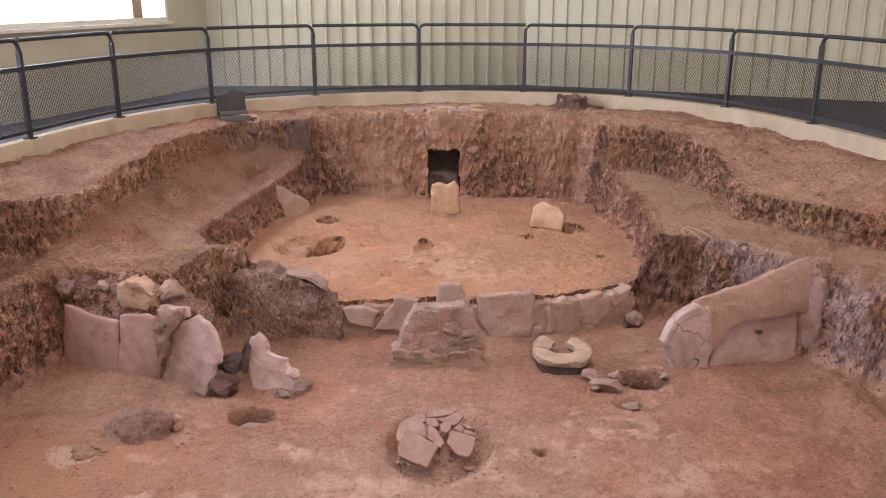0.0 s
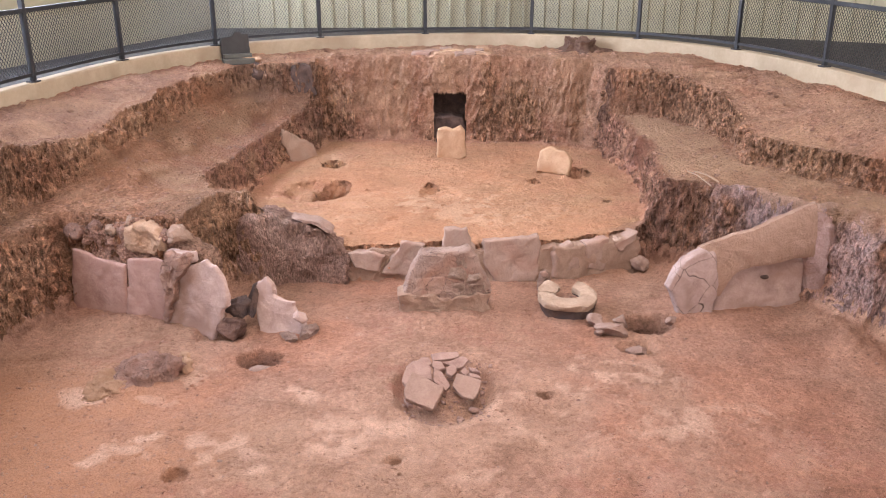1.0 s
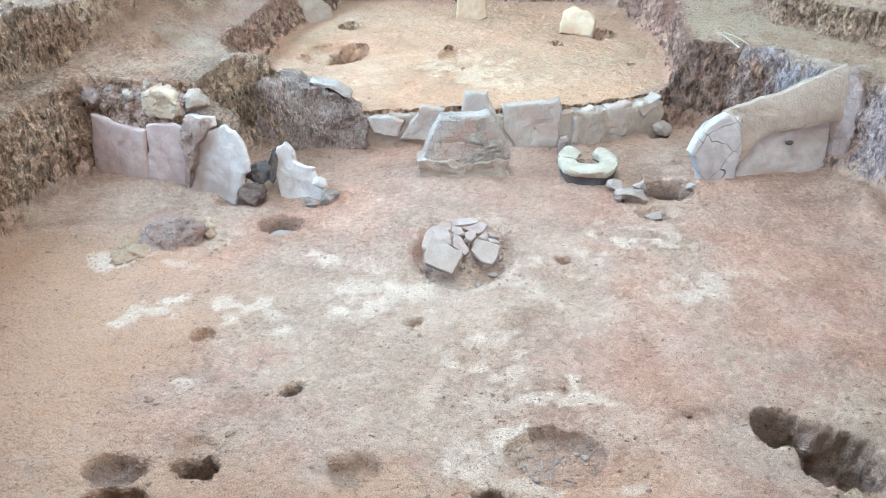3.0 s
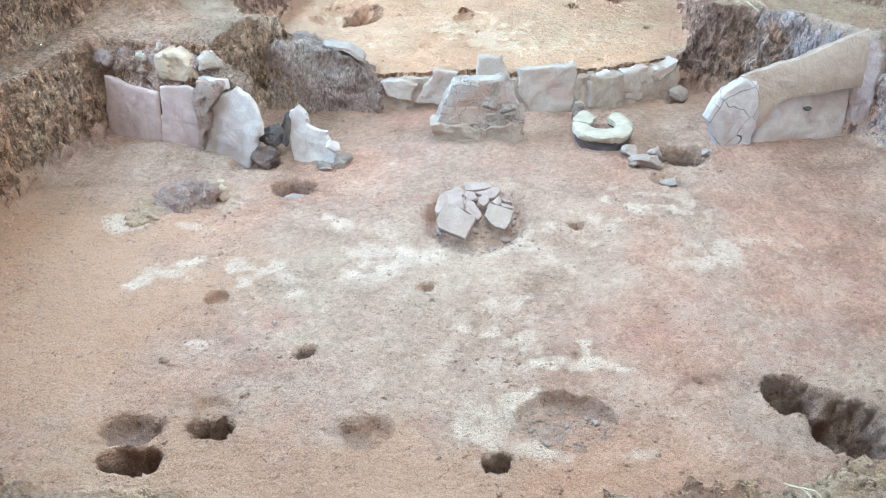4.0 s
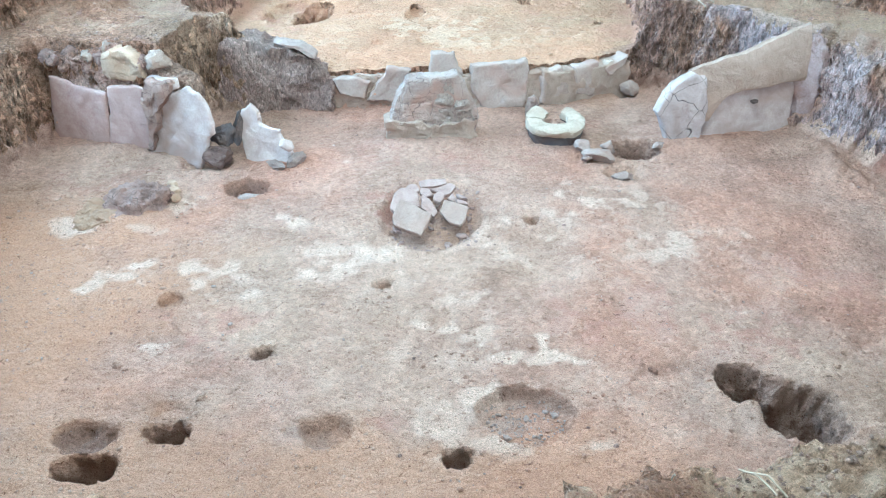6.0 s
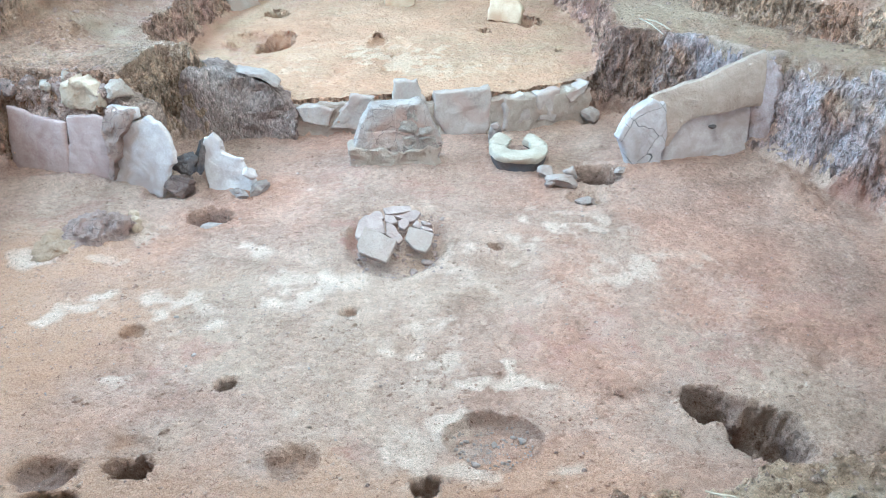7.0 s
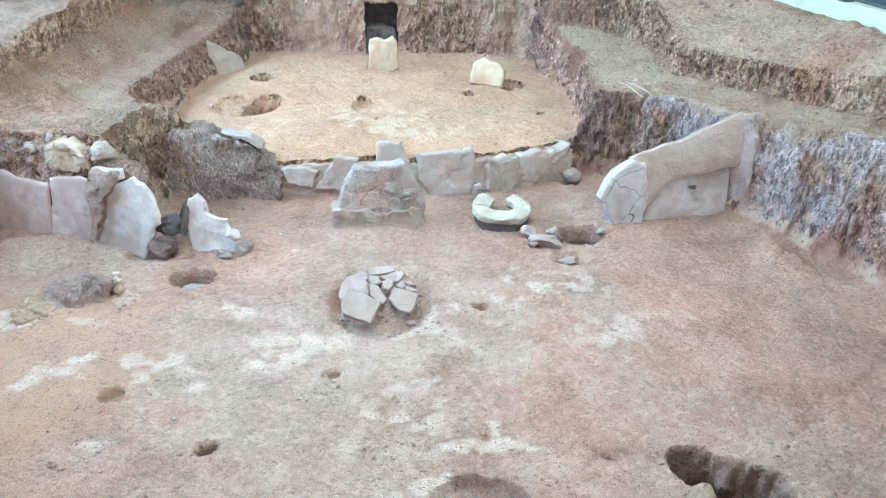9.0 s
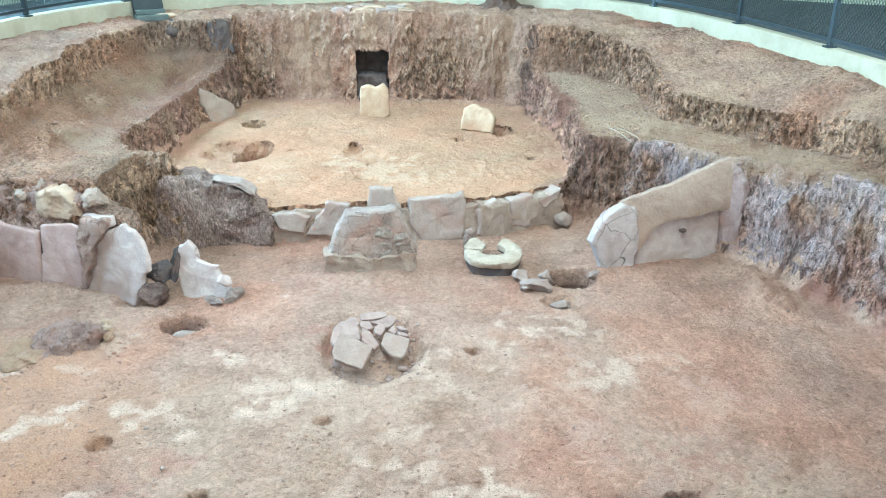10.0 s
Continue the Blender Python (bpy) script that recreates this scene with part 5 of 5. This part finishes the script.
for k, (x, y, z, r) in enumerate([(-2.22, 5.98, -1.76, 0.15), (-2.36, 6.06, -1.75, 0.13), (-2.5, 5.98, -1.77, 0.13), (-2.33, 5.86, -1.78, 0.14), (-2.17, 6.08, -1.78, 0.1)]):
    part("chunk", rock_bm(r, r * 0.9, r, 163 + k, 0.36, 0.7, 5, pose(x, y, z + 0.025, 0, 0, 50 * k)), ERODED, lump, soft=True)
for k, (x, y, r) in enumerate([(-2.1, 6.1, 0.055), (-2.06, 5.98, 0.04), (-2.14, 6.2, 0.045)]):
    part("pale_crumb", rock_bm(r, r, r * 1.2, 171 + k, 0.2, 0.7, 4, pose(x, y, -1.71)), STONE_YELLOW, lump, "pale chalky crumb", soft=True)
part("sandy_flank", rock_bm(0.22, 0.22, 0.12, 162, 0.38, 0.4, 5, pose(-2.63, 5.84, -1.81)), SANDY, lump, "yellow sandy flank", soft=True)

# ---- inner room ----
slab_thing("stele", "upright tan stone slab with a notched top before the recess", "stone slab",
           [(-0.02, -1.13), (0.0, -1.02), (0.08, -0.985), (0.19, -1.02), (0.31, -0.965), (0.37, -1.05), (0.38, -1.4), (0.2, -1.47), (-0.02, -1.43)], (-0.15, 11.65), (0.22, 11.65), 0.12, STONE_TAN, 170, -2, 0.012, 0.01)
slab_thing("tilted_slab", "tan stone slab leaning over a dark hole", "stone slab",
           [(0.0, -1.41), (0.04, -1.13), (0.15, -1.06), (0.38, -1.13), (0.46, -1.21), (0.44, -1.42), (0.2, -1.41)], (1.11, 10.8), (1.54, 10.64), 0.13, STONE_TAN, 171, 12, 0.014, 0.012)
slab_thing("leaning_slab", "brown stone slab leaning against the inner room wall", "stone slab",
           [(-0.03, -0.93), (0.2, -1.1), (0.42, -1.25), (0.48, -1.46), (0.02, -1.48), (-0.07, -1.13)], (-2.1, 11.28), (-1.76, 11.6), 0.08, BANK_CLAY, 172, 16, 0.014, 0.014)
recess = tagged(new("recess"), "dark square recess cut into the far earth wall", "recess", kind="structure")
# near-black material on every face puts the recess's shade into its colour
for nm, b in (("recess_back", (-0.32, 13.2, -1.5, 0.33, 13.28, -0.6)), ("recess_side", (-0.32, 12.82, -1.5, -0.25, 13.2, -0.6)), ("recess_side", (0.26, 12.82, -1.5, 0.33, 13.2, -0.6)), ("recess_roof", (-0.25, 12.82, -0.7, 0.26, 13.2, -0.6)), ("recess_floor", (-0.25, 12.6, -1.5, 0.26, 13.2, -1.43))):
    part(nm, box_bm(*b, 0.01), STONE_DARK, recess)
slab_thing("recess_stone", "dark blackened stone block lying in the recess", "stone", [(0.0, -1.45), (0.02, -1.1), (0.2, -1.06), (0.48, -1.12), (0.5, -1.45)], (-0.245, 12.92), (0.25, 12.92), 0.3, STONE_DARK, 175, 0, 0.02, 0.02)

# ---- on the rim ----
panel = thing("slate_panel", "black slate panel on a stepped base at the pit rim", "panel")
PM = pose(-3.06, 12.44, -0.25, 0, 0, 25)
part("back_plate", slab_bm([(-0.2, 0.0), (-0.2, 0.32), (-0.17, 0.36), (-0.03, 0.38), (0.02, 0.44), (0.1, 0.44), (0.12, 0.4), (0.21, 0.4), (0.21, 0.0)], 0.05, 180, 0.002, 0.004, PM @ pose(0, 0, 0, -8, 0, 0)), DARK_SIGN, panel)
part("base_step", box_bm(-0.21, -0.2, 0.0, 0.23, -0.03, 0.08, 0.012, PM), SLATE, panel)
part("base_step", box_bm(-0.19, -0.12, 0.082, 0.21, -0.03, 0.14, 0.01, PM), SLATE, panel)
tagged(part("rim_stone", rock_bm(0.16, 0.1, 0.05, 181, 0.1, 0.7, 4, pose(-2.86, 12.45, -0.2, 0, 0, 15)), STONE_TAN, soft=True), "flat tan stone at the panel's foot", "stone", "stones on the rim")
tagged(part("rim_stone", rock_bm(0.13, 0.1, 0.16, 182, 0.12, 0.7, 4, pose(-2.72, 12.35, -0.35, 0, 20, 15)), STONE_DARK, soft=True), "dark stone jutting from the pit edge", "stone", "stones on the rim")
# dark stain on the far face, built as a slab set into it
slab_thing("stain_slab", "dark flat slab standing in for a stain on the far pit wall", "stone slab", [(0.0, -0.75), (0.02, -0.3), (0.12, -0.25), (0.3, -0.3), (0.36, -0.72), (0.2, -0.8)], (-2.3, 12.5), (-1.93, 12.53), 0.16, STONE_DARK, 183, 0, 0.02, 0.02)
RIM_HEAP = [(-0.42, 12.92, 0.3, 0.09), (-0.1, 12.86, 0.3, 0.08), (0.22, 12.9, 0.34, 0.085), (0.5, 12.94, 0.26, 0.08), (-0.25, 13.1, 0.26, 0.1), (0.05, 13.12, 0.3, 0.1), (0.36, 13.14, 0.32, 0.1), (0.5, 13.3, 0.2, 0.12), (-0.05, 13.32, 0.22, 0.1)]
for k, (x, y, w, h) in enumerate(RIM_HEAP):
    flag = slab_bm([(-w / 2, 0.0), (-w / 2.3, 0.6 * h), (0.1 * w, h * 0.7), (w / 2.1, h * 0.55), (w / 2, 0.0), (0, -0.03)], 0.14, 190 + k, 0.01, 0.01, pose(x, y, -0.2, 4, 0, 13 * (k % 3) - 12))
    tagged(part("rim_stone", flag, STONE_TAN if k == 5 else STONE_YELLOW if k % 2 else STONE_GREY, soft=True), "flat pale stone in a low heap on the rim", "stone", "stones on the rim")


def stump_bm():
    bm = bmesh.new()
    n, prof = 40, [(0.46, -0.08), (0.33, 0.0), (0.25, 0.07), (0.22, 0.14), (0.23, 0.2), (0.18, 0.215), (0.08, 0.15)]
    V = np.array([(r * math.cos(2 * math.pi * i / n), r * math.sin(2 * math.pi * i / n), z) for r, z in prof for i in range(n)])
    k = 1 + 0.34 * fbm(np.c_[V[:, 0] * 2, V[:, 1] * 2, V[:, 2] * 0.5], 0.25, 3, 200)
    lobes = np.cos(5 * np.arctan2(V[:, 1], V[:, 0]) + 0.7) * 0.22 * smooth(0.2, -0.05, V[:, 2]) + 0.05 * np.cos(17 * np.arctan2(V[:, 1], V[:, 0]))
    V[:, :2] *= (k + lobes)[:, None]
    V[:, 2] += 0.05 * fbm(V, 0.1, 2, 203)
    vs = [bm.verts.new(v) for v in V]
    for j in range(len(prof) - 1):
        for i in range(n):
            bm.faces.new((vs[j * n + i], vs[j * n + (i + 1) % n], vs[(j + 1) * n + (i + 1) % n], vs[(j + 1) * n + i]))
    bm.faces.new(vs[-n:])
    bmesh.ops.transform(bm, matrix=pose(1.97, 13.42, -0.22), verts=bm.verts)
    return bm


tagged(part("tree_stump", stump_bm(), BARK, soft=True), "weathered brown tree stump on the rim by the kerb", "stump")

# bleached stems on the near edge and the bench
for k, pts in enumerate([[(0.9, 2.33, -1.0), (0.895, 2.3, -0.93), (0.89, 2.27, -0.88)], [(1.17, 2.36, -0.95), (1.22, 2.3, -0.92), (1.27, 2.22, -0.94)], [(1.18, 2.34, -0.94), (1.25, 2.28, -0.9), (1.31, 2.22, -0.95)],
                         [(2.5, 8.75, -0.83), (2.54, 8.5, -0.81), (2.6, 8.2, -0.84)], [(2.56, 8.7, -0.82), (2.62, 8.5, -0.8), (2.72, 8.35, -0.84)]]):
    tagged(part("dry_stem", tube_bm(pts, 0.0045 if k < 3 else 0.006, 6), TWIG, soft=True), "bleached dry plant stem lying on the earth", "stem", "dry stems")


# loose crumbs over the floors
def crumbs(count, area, zfun, size, seed):
    rnd = np.random.RandomState(seed)
    base = bmesh.new()
    bmesh.ops.create_icosphere(base, subdivisions=1, radius=1)
    bv = np.array([v.co[:] for v in base.verts])
    bf = np.array([[v.index for v in f.verts] for f in base.faces])
    base.free()
    V, F = [], []
    while len(V) < count:
        x, y = rnd.uniform(area[0], area[1]), rnd.uniform(area[2], area[3])
        z = zfun(x, y)
        if z is None:
            continue
        s = size * rnd.lognormal(0, 0.5)
        v = bv * (1 + 0.25 * rnd.normal(size=(len(bv), 1))) * s * np.array([rnd.uniform(0.7, 1.4), rnd.uniform(0.7, 1.4), rnd.uniform(0.4, 0.8)])
        F.append(bf + len(V) * len(bv))
        V.append(v + np.array([x, y, z + 0.2 * s]))
    return mesh_from("crumbs", np.vstack(V), np.vstack(F))


bpy.context.view_layer.update()
DEPS = bpy.context.evaluated_depsgraph_get()


def drop_on(names):
    def z(x, y):
        hit, place, normal, _, ob, _ = scene.ray_cast(DEPS, Vector((x, y, 0.5)), Vector((0, 0, -1)))
        return place.z if hit and ob.name in names and normal.z > 0.6 else None
    return z


for name, mat, count, area, names, size, label in (
        ("earth_crumbs", FLOOR_EARTH, 13000, (-3.7, 3.8, 2.2, 8.1), ("pit_floor", "pit_wall", "ledge"), 0.0046, "loose brown earth crumbs scattered on the floor"),
        ("chalk_crumbs", STONE_GREY, 600, (-2.8, 2.6, 2.9, 6.6), ("pit_floor",), 0.0034, "tiny pale chalk crumbs scattered on the floor"),
        ("dark_crumbs", DARK_EARTH, 900, (-3.4, 3.6, 2.5, 7.9), ("pit_floor",), 0.0045, "small dark brown crumbs scattered on the floor"),
        ("inner_crumbs", INNER_EARTH, 400, (-2.5, 2.2, 8.4, 12.3), ("inner_floor",), 0.007, "earth crumbs scattered on the inner floor"),
        ("edge_clods", LUMP_EARTH, 900, (-3.2, 2.6, 2.0, 2.7), ("pit_floor", "pit_wall", "ledge"), 0.0065, "crumbled earth clods along the near pit edge"),
        ("pale_edge_clods", LUMP_EARTH, 120, (-3.0, 2.4, 2.05, 2.45), ("pit_wall", "ledge"), 0.011, "pale grey clods along the near pit edge"),
        ("pit_pebbles", HEARTH_STONE, 150, (0.27, 0.72, 3.4, 3.74), ("pit_floor",), 0.006, "small grey pebbles in the shallow ash pit"),
        ("sherd_crumbs", SHERD_CLAY, 160, (-0.35, 0.35, 5.35, 6.3), ("pit_floor",), 0.011, "small sherd crumbs round the heap"),
        ("rim_crumbs", LUMP_EARTH, 1500, (-4.8, 4.9, 6.0, 13.9), ("ground", "pit_wall", "ledge"), 0.011, "earth crumbs on the rim and ledges")):
    me = crumbs(count, area, drop_on(names), size, len(name))
    me.materials.append(mat)
    me.name = name
    shade_smooth(me)
    tagged(new(name, me), label, "crumbs", kind="stuff")
